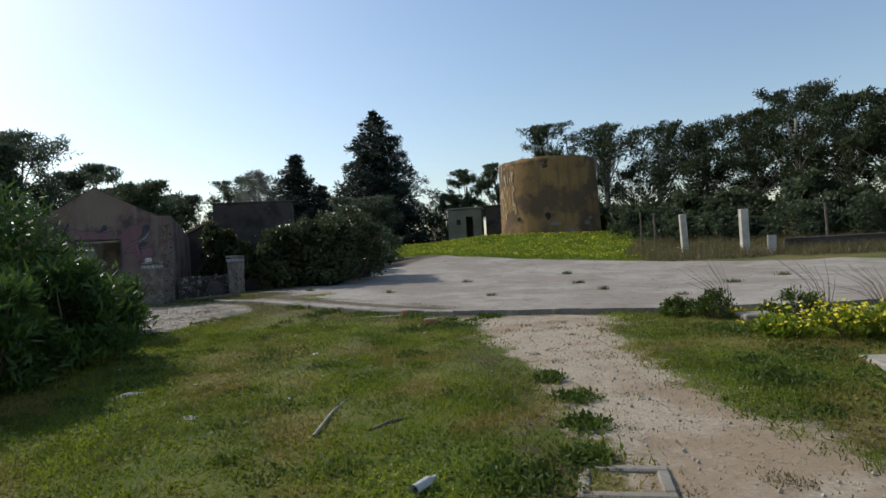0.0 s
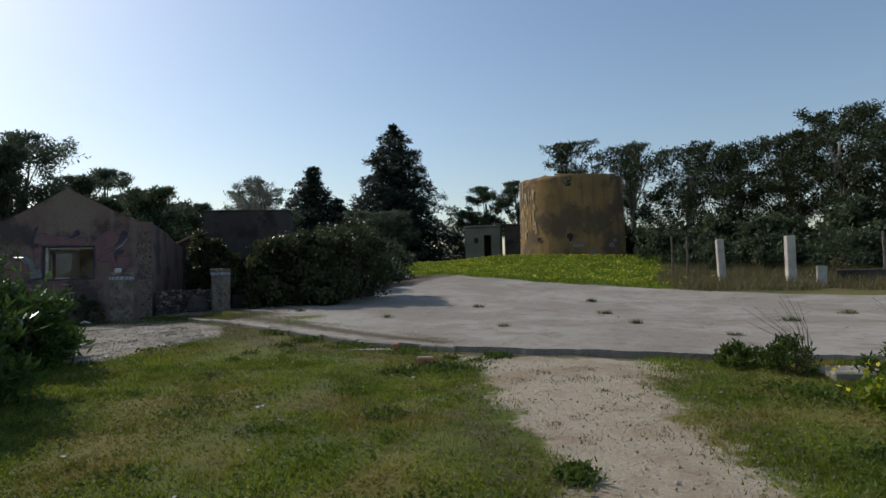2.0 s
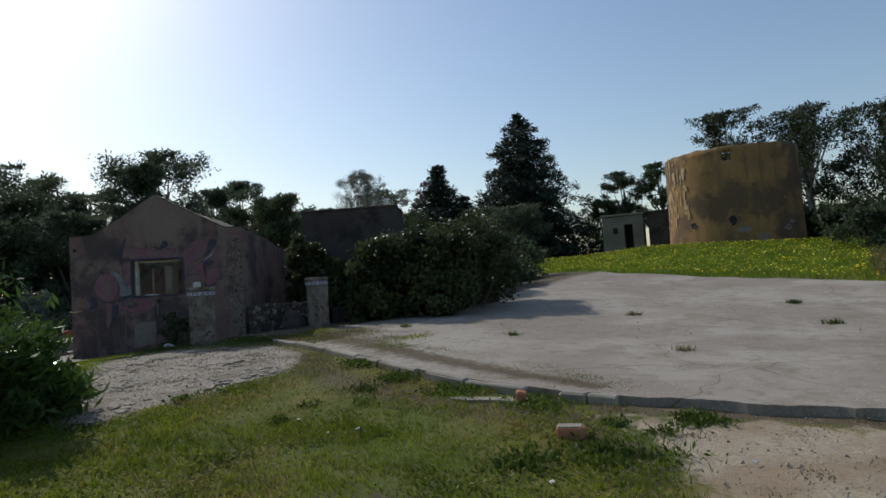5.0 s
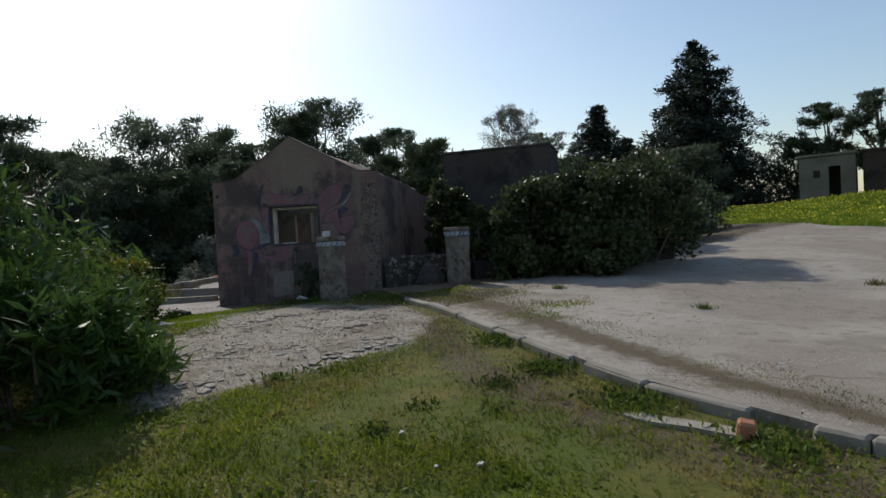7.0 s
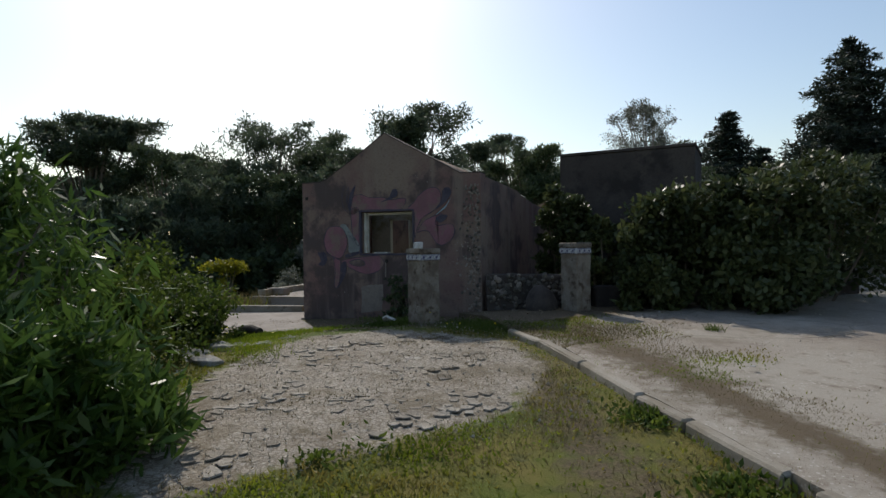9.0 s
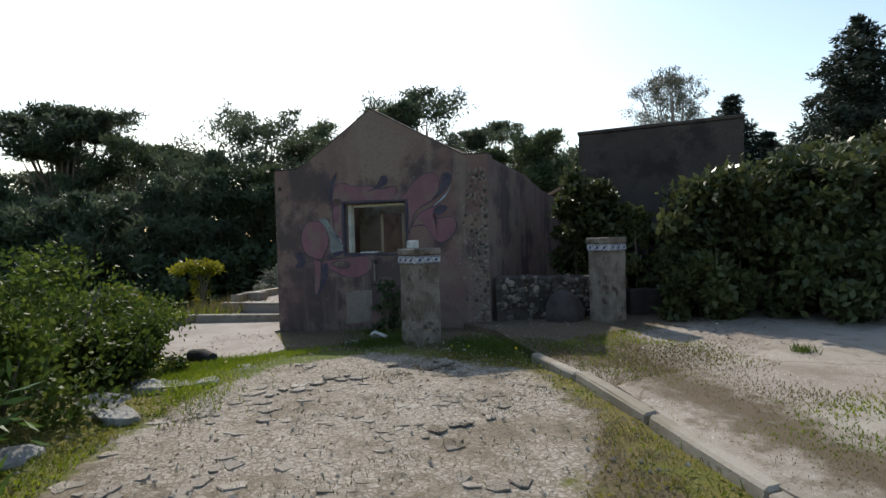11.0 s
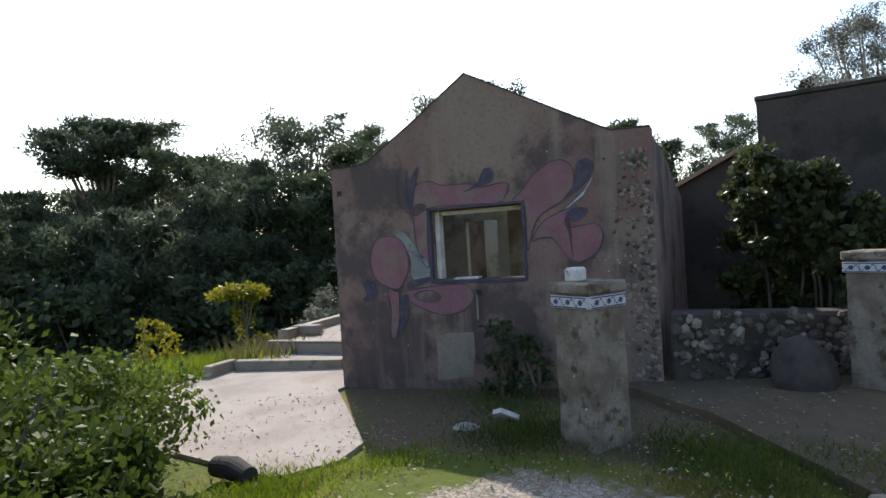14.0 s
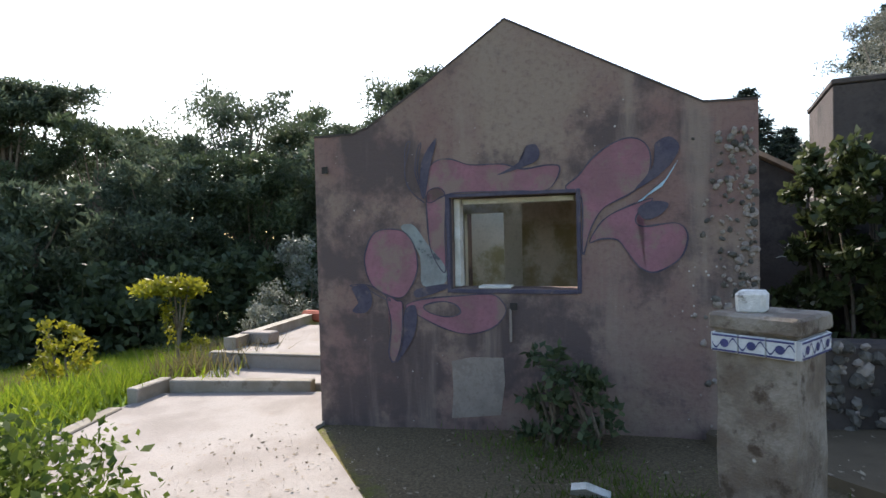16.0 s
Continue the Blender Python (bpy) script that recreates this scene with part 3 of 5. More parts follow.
PINK_BAND = [(1.32, 2.09), (1.10, 2.02), (1.08, 2.24), (1.16, 2.36), (1.30, 2.38), (1.48, 2.32), (1.75, 2.31), (1.92, 2.26), (2.12, 2.28), (2.22, 2.25), (2.12, 2.085), (1.83, 2.085)]
PINK_JAMB = [(1.10, 2.11), (1.09, 1.85), (1.12, 1.60), (1.24, 1.42), (1.245, 1.74), (1.25, 2.10)]
PINK_RIBBON = [(2.26, 2.09), (2.36, 2.18), (2.48, 2.32), (2.63, 2.42), (2.76, 2.45), (2.86, 2.40), (2.90, 2.28), (2.86, 2.12), (2.74, 2.02), (2.55, 1.92), (2.45, 1.76), (2.385, 1.56), (2.385, 2.0)]
PINK_TAIL = [(2.44, 1.66), (2.54, 1.82), (2.69, 1.91), (2.91, 1.98), (2.79, 1.85), (2.83, 1.77), (3.07, 1.79), (3.15, 1.71), (3.13, 1.58), (3.06, 1.49), (2.92, 1.42), (2.81, 1.46), (2.72, 1.58), (2.65, 1.67), (2.53, 1.68)]
PINK_BULB = [(0.50, 1.62), (0.60, 1.78), (0.83, 1.79), (0.95, 1.68), (0.99, 1.49), (0.95, 1.34), (0.85, 1.21), (0.73, 1.21), (0.56, 1.30), (0.49, 1.46)]
PINK_STEM = [(0.69, 1.20), (0.79, 1.17), (0.84, 1.13), (0.82, 0.81), (0.75, 0.63), (0.70, 0.71), (0.73, 0.97)]
PINK_LOOP = [(0.87, 1.13), (1.05, 1.19), (1.35, 1.22), (1.62, 1.24), (1.72, 1.19), (1.76, 1.09), (1.65, 0.96), (1.44, 0.90), (1.22, 0.94), (0.98, 1.05)]
BARE_EYE = [(1.04, 1.13), (1.19, 1.17), (1.32, 1.15), (1.37, 1.08), (1.26, 1.04), (1.10, 1.07)]
GREY_FLAME = [(0.84, 1.82), (0.96, 1.83), (1.08, 1.67), (1.235, 1.48), (1.235, 1.33), (1.03, 1.31), (1.02, 1.54), (0.93, 1.70)]
NAVY_MARKS = [
    [(1.95, 2.44), (2.03, 2.45), (2.06, 2.37), (2.00, 2.30), (1.71, 2.22), (1.85, 2.29), (1.93, 2.36)],
    [(2.93, 2.39), (3.03, 2.44), (3.10, 2.37), (3.06, 2.26), (2.94, 2.14), (2.78, 2.05), (2.88, 2.17), (2.93, 2.28)],
    [(2.80, 1.90), (2.89, 1.96), (3.02, 1.94), (2.97, 1.86), (2.86, 1.82)],
    [(0.86, 1.08), (0.96, 1.13), (0.97, 0.97), (0.91, 0.81), (0.77, 0.62), (0.84, 0.81)],
    [(0.35, 1.28), (0.50, 1.30), (0.55, 1.16), (0.48, 1.06), (0.35, 1.07), (0.42, 1.17)],
    [(1.05, 2.37), (1.14, 2.52), (1.19, 2.55), (1.13, 2.34), (1.07, 2.06), (1.03, 2.14)],
    [(0.97, 1.27), (1.22, 1.32), (1.25, 1.28), (0.99, 1.20)],
]
PAINT = {"pink": [PINK_BAND, PINK_JAMB, PINK_RIBBON, PINK_TAIL, PINK_BULB, PINK_STEM, PINK_LOOP], "grey": [GREY_FLAME], "navy": NAVY_MARKS, "bare": [BARE_EYE]}
STROKES = [[(0.90, 2.49), (0.95, 2.54), (0.89, 2.29), (0.95, 2.12), (1.07, 2.02), (0.91, 2.18)], [(1.01, 2.46), (1.05, 2.53), (1.01, 2.30), (1.06, 2.09), (0.99, 2.28)], [(0.33, 1.30), (0.50, 1.31), (0.65, 1.24), (0.73, 1.17), (0.62, 1.21), (0.50, 1.27)]]


def build_house():
    house = empty("house", HOUSE, "roofless-looking ruined plaster house with faded pink graffiti", "house")
    bm = wall_with_hole(bmesh.new(), GABLE_TOP, WIN, 0, 0.28)
    front = part("wall", bm, PLASTER, house, "brown-grey stained plaster gable wall")
    bm = bmesh.new()
    for i in range(len(GABLE_TOP) - 1):
        (a, za), (b, zb) = GABLE_TOP[i], GABLE_TOP[i + 1]
        prism(bm, [(a, za), (b, zb), (b, zb + 0.018), (a, za + 0.018)], -0.006, 0.29)
    bmesh.ops.remove_doubles(bm, verts=bm.verts, dist=0.001)
    bmesh.ops.delete(bm, geom=[f for f in bm.faces if all(len(e.link_faces) > 2 for e in f.edges)], context="FACES_ONLY")
    part("coping", bm, DARKWALL, house, "dark weathered coping")
    bm = bmesh.new()
    prism(bm, [(0, -0.5), (0.28, -0.5), (0.28, 2.45), (0, 2.6)], 0.284, 4.6)
    part("wall", bm, PLASTER, house)
    bm = prism(bmesh.new(), [(0.284, -0.5), (6.19, -0.5), (6.19, 2.3), (5.2, 2.36), (4.1, 2.4), (3.6, 2.45), (3.0, 2.5), (2.6, 2.57), (1.4, 2.6), (0.284, 2.62)], -W, -W + 0.28)
    bm.transform(Matrix.Rotation(math.pi / 2, 4, "Z"))
    part("wall", bm, PLASTER, house)
    bm = wall_with_hole(bmesh.new(), [(0.284, 2.6), (1.79, 3.4), (W - 0.284, 2.6)], (0.95, 1.75, 0.0, 2.05), 4.3, 4.58)
    part("wall", bm, INNER, house, "pale inner back wall with open doorway")
    bm = wall_with_hole(bmesh.new(), [(0.30, 2.4), (1.9, 2.5)], (0.75, 1.25, 0.0, 2.0), 2.3, 2.42)
    part("wall", bm, INNER, house, "mould-stained inner partition")
    bm = bmesh.new()
    box(bm, 1.55, 3.34, 1.9, 2.02, 0, 2.5)
    part("wall", bm, INNER, house, "cream inner wall with olive mould")
    # roof remains behind the gable; left slope unseen, added to shade the room
    roof = part("roof", prism(bmesh.new(), [(1.79, 3.22), (W - 0.1, 2.46), (W - 0.1, 2.53), (1.79, 3.30)], 0.30, 2.9), WOOD, house, "sagging broken roof slope")
    part("roof", prism(bmesh.new(), [(0.3, 2.46), (1.785, 3.22), (1.785, 3.30), (0.3, 2.53)], 0.32, 1.7), WOOD, house)
    rng = random.Random(5)
    bm = bmesh.new()
    for k in range(7):
        a = k / 6 * math.pi
        bm.verts.new((0.085 * math.cos(a), 0, 0.05 * math.sin(a)))
    vs = list(bm.verts)
    vb = [bm.verts.new((v.co.x * 0.85, 0.4, v.co.z * 0.85)) for v in vs]
    for i in range(6):
        bm.faces.new((vs[i], vs[i + 1], vb[i + 1], vb[i]))
    tile = bpy.data.meshes.new("roof_tile")
    bm.to_mesh(tile)
    bm.free()
    tile.materials.append(ROOFTILE)
    slope = math.atan2(3.30 - 2.53, W - 0.1 - 1.79)
    for row in range(5):
        for col in range(14):
            if rng.random() < 0.22 + 0.05 * row:
                continue
            ob = new("roof_tile", tile)
            ob.parent = roof
            t = 0.02 + row * 0.33
            ob.matrix_basis = pose(1.79 + t * math.cos(slope), 0.42 + col * 0.18 + rng.uniform(-0.02, 0.02), 3.325 - t * math.sin(slope), 0, 0, 0) @ Matrix.Rotation(slope, 4, "Y") @ Matrix.Rotation(radians(-90 + rng.uniform(-4, 4)), 4, "Z")
    # window
    u0, u1, z0, z1 = WIN
    win = part("window_frame", box(bmesh.new(), u0, u1, -0.012, 0.05, z1, z1 + 0.03, 0.004, 0.004), NAVY, house, "dark painted window surround")
    for a in ((u0 - 0.035, u0 - 0.001, z0 - 0.03, z1 + 0.03), (u1 + 0.001, u1 + 0.035, z0 - 0.03, z1 + 0.03), (u0, u1, z0 - 0.035, z0)):
        part("frame_bar", box(bmesh.new(), a[0], a[1], -0.012, 0.05, a[2], a[3], 0.004, 0.004, a[0]), NAVY, win)
    part("jamb", box(bmesh.new(), u0 + 0.003, u0 + 0.055, 0.10, 0.22, z0 + 0.01, z1 - 0.003, 0.006, 0.004), WHITEFRAME, win, "flaking white wooden jamb")
    part("lintel_board", box(bmesh.new(), u0 + 0.06, u1 - 0.03, 0.16, 0.22, z1 - 0.05, z1 - 0.004, 0.006, 0.004), WHITEFRAME, win, "flaking white head board")
    bm = box(bmesh.new(), u0 + 0.22, u0 + 0.5, 0.06, 0.2, z0 + 0.002, z0 + 0.022, 0.004, 0.006)
    part("sill_board", bm, WHITEFRAME, win, "loose white board on the sill")
    # graffiti
    for key, mat, y in (("pink", PINK, -0.006), ("grey", GREYBLUE, -0.007), ("bare", PLASTER, -0.0085), ("navy", NAVY, -0.011)):
        for pts in PAINT[key]:
            loop = smooth_loop(pts, 5)
            bm = bmesh.new()
            bm.faces.new([bm.verts.new((p.x, y, p.y)) for p in loop])
            bmesh.ops.triangulate(bm, faces=bm.faces)
            shape = part("graffiti_fill", bm, mat, front, {"pink": "faded pink graffiti paint", "grey": "grey-blue spray paint", "navy": "dark blue-black spray paint", "bare": "bare plaster left unpainted"}[key])
            if key in ("pink", "bare"):
                outline_strip(loop, 0.015, y - 0.004 if key == "pink" else -0.013, shape)
    for pts in STROKES:
        outline_strip(smooth_loop(pts, 5), 0.013, -0.014, front)
    bm = bmesh.new()
    pts = [Vector((3.09, 2.26)), Vector((3.0, 2.12)), Vector((2.84, 1.97)), Vector((2.80, 1.955)), Vector((2.98, 2.07)), Vector((3.06, 2.2))]
    bm.faces.new([bm.verts.new((p.x, -0.016, p.y)) for p in pts])
    part("graffiti_fill", bm, SKYBLUE, front, "light blue highlight")
    bm = bmesh.new()
    loop = [Vector(q) for q in ((1.28, 0.66), (1.45, 0.70), (1.73, 0.71), (1.74, 0.5), (1.70, 0.23), (1.5, 0.2), (1.27, 0.17), (1.29, 0.4))]
    prism(bm, [(p.x, p.y) for p in loop], -0.006, 0.002)
    part("cement_patch", bm, PALEPATCH, front, "pale cement repair patch")
    bm = tube(bmesh.new(), [Vector((1.8, -0.02, 1.12)), Vector((1.8, -0.02, 0.85))], [0.012, 0.012], 6)
    part("pipe", bm, PALEPATCH, house, "short grey pipe stub")
    for u, z in ((0.115, 2.35), (1.83, 1.14)):
        part("hole", prism(bmesh.new(), [(u - 0.03, z - 0.03), (u + 0.03, z - 0.03), (u + 0.03, z + 0.03), (u - 0.03, z + 0.03)], -0.028, -0.024), DARK, front)
    # rough exposed stones along the corner
    for k in range(290):
        u, z = W - abs(rng.gauss(0, 0.15)) - 0.02, rng.uniform(0.2, 2.45)
        stone_at("stone", front, Vector((u, -0.004, z)), rng.uniform(0.008, 0.034), rng, rng.random() < 0.6)
    # back wing
    wing = empty("shed", HOUSE, "low rear outbuilding with a worn tiled gable", "house")
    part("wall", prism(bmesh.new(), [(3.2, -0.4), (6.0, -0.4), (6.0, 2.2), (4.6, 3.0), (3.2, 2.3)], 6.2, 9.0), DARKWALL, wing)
    part("roof", prism(bmesh.new(), [(3.1, 2.26), (4.6, 3.02), (6.1, 2.16), (6.1, 2.24), (4.6, 3.10), (3.1, 2.34)], 6.0, 9.2), ROOFTILE, wing)


def outline_strip(loop, width, y, parent):
    bm = bmesh.new()
    n = len(loop)
    ring = []
    for i, p in enumerate(loop):
        d = (loop[(i + 1) % n] - loop[i - 1])
        d = d.normalized() if d.length > 1e-6 else Vector((1, 0))
        o = Vector((-d.y, d.x)) * width * (0.35 + 0.3 * noise.noise(Vector((p.x * 5, p.y * 5, 0))))
        ring.append((bm.verts.new((p.x + o.x, y, p.y + o.y)), bm.verts.new((p.x - o.x, y, p.y - o.y))))
    for i in range(n):
        a, b = ring[i], ring[(i + 1) % n]
        bm.faces.new((a[0], b[0], b[1], a[1]))
    part("graffiti_outline", bm, NAVY, parent, "dark graffiti outline")


STONES = []


PALE_STONES = []


def stone_at(name, parent, at, r, rng, pale=False):
    """One of six shared lumpy stones."""
    if not STONES:
        for k in range(6):
            bm = bmesh.new()
            bmesh.ops.create_icosphere(bm, subdivisions=1, radius=1)
            for v in bm.verts:
                v.co *= 1 + 0.3 * noise.noise(v.co * 1.3 + Vector((k * 5, 0, 0)))
                v.co.z *= 0.75
            me = bpy.data.meshes.new("stone")
            bm.to_mesh(me)
            bm.free()
            me.materials.append(RUBBLE)
            STONES.append(me)
            me = me.copy()
            me.materials[0] = PALEPATCH
            PALE_STONES.append(me)
    ob = new(name, rng.choice(PALE_STONES if pale else STONES))
    ob.parent = parent
    ob.matrix_basis = Matrix.Translation(at) @ Euler((rng.uniform(0, 6), rng.uniform(0, 6), rng.uniform(0, 6))).to_matrix().to_4x4() @ Matrix.Diagonal((r * rng.uniform(0.8, 1.4), r, r, 1))
    return ob


def build_pillar(x, y, w, base, top, turn, with_block):
    m = pose(x, y, 0, 0, 0, turn)
    pillar = empty("gate_pillar", m, "stained plaster gate pillar with a blue and white tile band" + (", a loose block on top" if with_block else ""), "gate pillar", "gate pillars")
    h = w / 2
    bm = bmesh.new()
    n = 9
    rings = []
    for k in range(n):
        z = base - 0.3 + (top - 0.07 - base + 0.3) * k / (n - 1)
        g = h * (0.94 if k else 1.0)
        ring = []
        for i in range(16):
            s, t = divmod(i, 4)
            a = -g + 2 * g * t / 4
            p = [(a, -g), (g, a), (-a, g), (-g, -a)][s]
            q = Vector((p[0], p[1], z))
            q += Vector(noise.noise_vector(q * 5 + Vector((x, 0, 0)))) * 0.013
            ring.append(bm.verts.new(q))
        rings.append(ring)
    for r, s in zip(rings, rings[1:]):
        for i in range(16):
            bm.faces.new((r[i], r[(i + 1) % 16], s[(i + 1) % 16], s[i]))
    bm.faces.new(rings[-1])
    part("shaft", bm, PILLAR, pillar)
    part("cap", box(bmesh.new(), -h - 0.015, h + 0.015, -h - 0.015, h + 0.015, top - 0.075, top, 0.012, 0.012), PILLAR, pillar, "chipped cement cap")
    zb, th = top - 0.165, 0.08
    for s in range(4):
        r = Matrix.Rotation(s * math.pi / 2, 4, "Z")
        for t in range(3):
            a = -h + 0.004 + t * (w - 0.008) / 3
            b = a + (w - 0.008) / 3 - 0.004
            bm = box(bmesh.new(), a, b, -h - 0.012, -h + 0.03, zb, zb + th, 0.003)
            bm.transform(r)
            tile = part("tile", bm, TILEWHITE, pillar, "glazed white tile with blue vine motif")
            bm = bmesh.new()
            c, rad = (a + b) / 2, 0.019
            y0 = -h - 0.0145
            bm.faces.new([bm.verts.new((c + rad * math.cos(k * math.tau / 10), y0, zb + th / 2 + rad * math.sin(k * math.tau / 10))) for k in range(10)])
            for z0 in (zb + 0.004, zb + th - 0.012):
                bm.faces.new([bm.verts.new(q) for q in ((a, y0, z0), (b, y0, z0), (b, y0, z0 + 0.008), (a, y0, z0 + 0.008))])
            for sgn in (-1, 1):
                ribbon = []
                for k in range(7):
                    q = k / 6
                    xx = c + sgn * (rad + q * ((b - a) / 2 - rad))
                    zz = zb + th / 2 + sgn * 0.022 * math.sin(q * math.pi)
                    ribbon.append((bm.verts.new((xx, y0, zz - 0.004)), bm.verts.new((xx, y0, zz + 0.004))))
                for p, q in zip(ribbon, ribbon[1:]):
                    bm.faces.new((p[0], q[0], q[1], p[1]))
            bm.transform(r)
            part("motif", bm, TILEBLUE, tile, "dark blue painted vine")
    return pillar


def build_gateway():
    build_pillar(-9.11, 9.34, 0.34, 0.15, 1.37, 8, True)
    build_pillar(-8.68, 11.8, 0.34, 0.25, 1.43, 8, False)
    block = part("loose_block", box(bmesh.new(), -0.06, 0.06, -0.055, 0.055, 0, 0.105, 0.016, 0.02), BLOCK)
    block.matrix_world = pose(-9.16, 9.29, 1.368, 0, 0, 20)
    tagged(block, "broken pale block resting on the gate pillar", "block")
    rng = random.Random(9)
    wall = empty("rubble_wall", pose(0, 0, 0), "low dark rubble stone wall beside the gate", "stone wall")
    a, b = Vector((-10.0, 10.98)), Vector((-8.9, 12.1))
    bm = bmesh.new()
    box(bm, 0, (b - a).length, 0, 0.28, -0.3, 0.80, 0.03, 0.05)
    bm.transform(Matrix.Translation((a.x, a.y, 0.1)) @ Matrix.Rotation(math.atan2(b.y - a.y, b.x - a.x), 4, "Z"))
    part("core", bm, DARKWALL, wall)
    d = (b - a).normalized()
    n = Vector((d.y, -d.x))
    for k in range(240):
        s, z = rng.random(), rng.uniform(0.15, 0.91)
        p = a.lerp(b, s) + n * 0.01
        stone_at("stone", wall, Vector((p.x, p.y, z)), rng.uniform(0.02, 0.06), rng, rng.random() < 0.12)
    wall2 = part("garden_wall", box(bmesh.new(), 0, 5.0, 0, 0.25, -0.4, 0.42, 0.03, 0.04), DARKWALL)
    wall2.matrix_world = pose(-8.75, 12.3, 0.3, 0, 0, 72)
    tagged(wall2, "low dark garden wall under the bushes", "wall")
    bm = bmesh.new()
    bmesh.ops.create_icosphere(bm, subdivisions=3, radius=0.42)
    for v in bm.verts:
        v.co *= 1 + 0.22 * noise.noise(v.co * 2.5)
    boulder = part("boulder", bm, DARKWALL, smooth=True)
    boulder.matrix_world = pose(-9.05, 11.4, 0.42) @ Matrix.Diagonal((0.55, 0.6, 0.8, 1))
    tagged(boulder, "rounded grey boulder leaning on the gate wall", "boulder")
    # square dark block house
    m = pose(-10.6, 13.1, 0, 0, 0, 34)
    blk = empty("block_house", m, "square windowless dark rendered building with flat top", "building")
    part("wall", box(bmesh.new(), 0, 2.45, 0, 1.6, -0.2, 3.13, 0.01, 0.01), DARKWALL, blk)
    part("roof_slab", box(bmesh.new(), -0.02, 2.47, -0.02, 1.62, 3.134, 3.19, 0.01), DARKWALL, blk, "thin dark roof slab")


def build_terrace():
    bm = bmesh.new()
    # Edge from the house corner follows its cast shadow, where dark earth takes over.
    pts = [(-9.95, 7.35), (-10.0, 7.8), (-10.35, 8.08), (-11.6, 8.28), (-12.70, 8.44), (-13.4, 9.3), (-13.85, 8.80), (-14.95, 7.30), (-14.3, 6.75), (-13.2, 6.2), (-11.5, 6.6)]
    top = [bm.verts.new((x, y, hz(x, y) + 0.035)) for x, y in pts]
    bm.faces.new(top)
    ex = bmesh.ops.extrude_face_region(bm, geom=bm.faces[:])
    for v in (g for g in ex["geom"] if isinstance(g, bmesh.types.BMVert)):
        v.co.z -= 0.3
    bmesh.ops.triangulate(bm, faces=bm.faces)
    tagged(part("terrace", bm, TERRACE), "sunlit cracked concrete terrace beside the house", "terrace", kind="structure")
    steps = empty("steps", pose(0, 0, 0), "two shallow concrete steps with a low kerb behind the terrace", "steps")

    def beam(name, a, b, z0, z1, wd, material, label=""):
        a, b = Vector(a), Vector(b)
        bm = box(bmesh.new(), 0, (b - a).length, 0, wd, z0, z1, 0.012, 0.012, a.x)
        bm.transform(Matrix.Translation((a.x, a.y, 0)) @ Matrix.Rotation(math.atan2(b.y - a.y, b.x - a.x), 4, "Z"))
        return part(name, bm, material, steps, label)

    beam("tread", (-14.95, 7.6), (-13.95, 8.93), -0.4, 0.09, 1.2, TERRACE, "lower landing")
    beam("kerb_stone", (-14.85, 7.45), (-13.85, 8.78), -0.4, 0.16, 0.15, CONCRETE, "raised step edge")
    beam("kerb_stone", (-14.62, 7.12), (-14.98, 7.5), -0.4, 0.165, 0.14, CONCRETE)
    beam("tread", (-15.75, 8.0), (-14.35, 9.35), -0.4, 0.26, 2.4, TERRACE, "upper landing")
    beam("kerb_stone", (-15.95, 8.25), (-17.9, 10.1), -0.4, 0.40, -0.16, CONCRETE, "sloping side kerb")
    beam("kerb_stone", (-15.72, 8.0), (-14.38, 9.3), 0.262, 0.285, 0.12, CONCRETE)
    beam("kerb_stone", (-13.6, 6.35), (-14.5, 6.98), -0.3, 0.03, 0.16, CONCRETE, "broken edging stone")
    beam("kerb_stone", (-12.8, 6.3), (-13.55, 6.38), -0.3, 0.01, 0.15, CONCRETE)
    blk = part("hollow_block", box(bmesh.new(), -0.25, 0.25, -0.12, 0.12, 0, 0.16, 0.015, 0.01), TERRACE)
    blk.matrix_world = pose(-16.1, 8.75, 0.26, 0, 0, 40)
    tagged(blk, "grey concrete block lying on the landing", "block")
    red = part("clay_pot_shard", box(bmesh.new(), -0.3, 0.3, -0.12, 0.12, 0, 0.2, 0.05, 0.04), REDBROWN)
    red.matrix_world = pose(-17.6, 10.1, 0.25, 0, 0, 30)
    tagged(red, "red clay fragment at the top of the steps", "fragment")


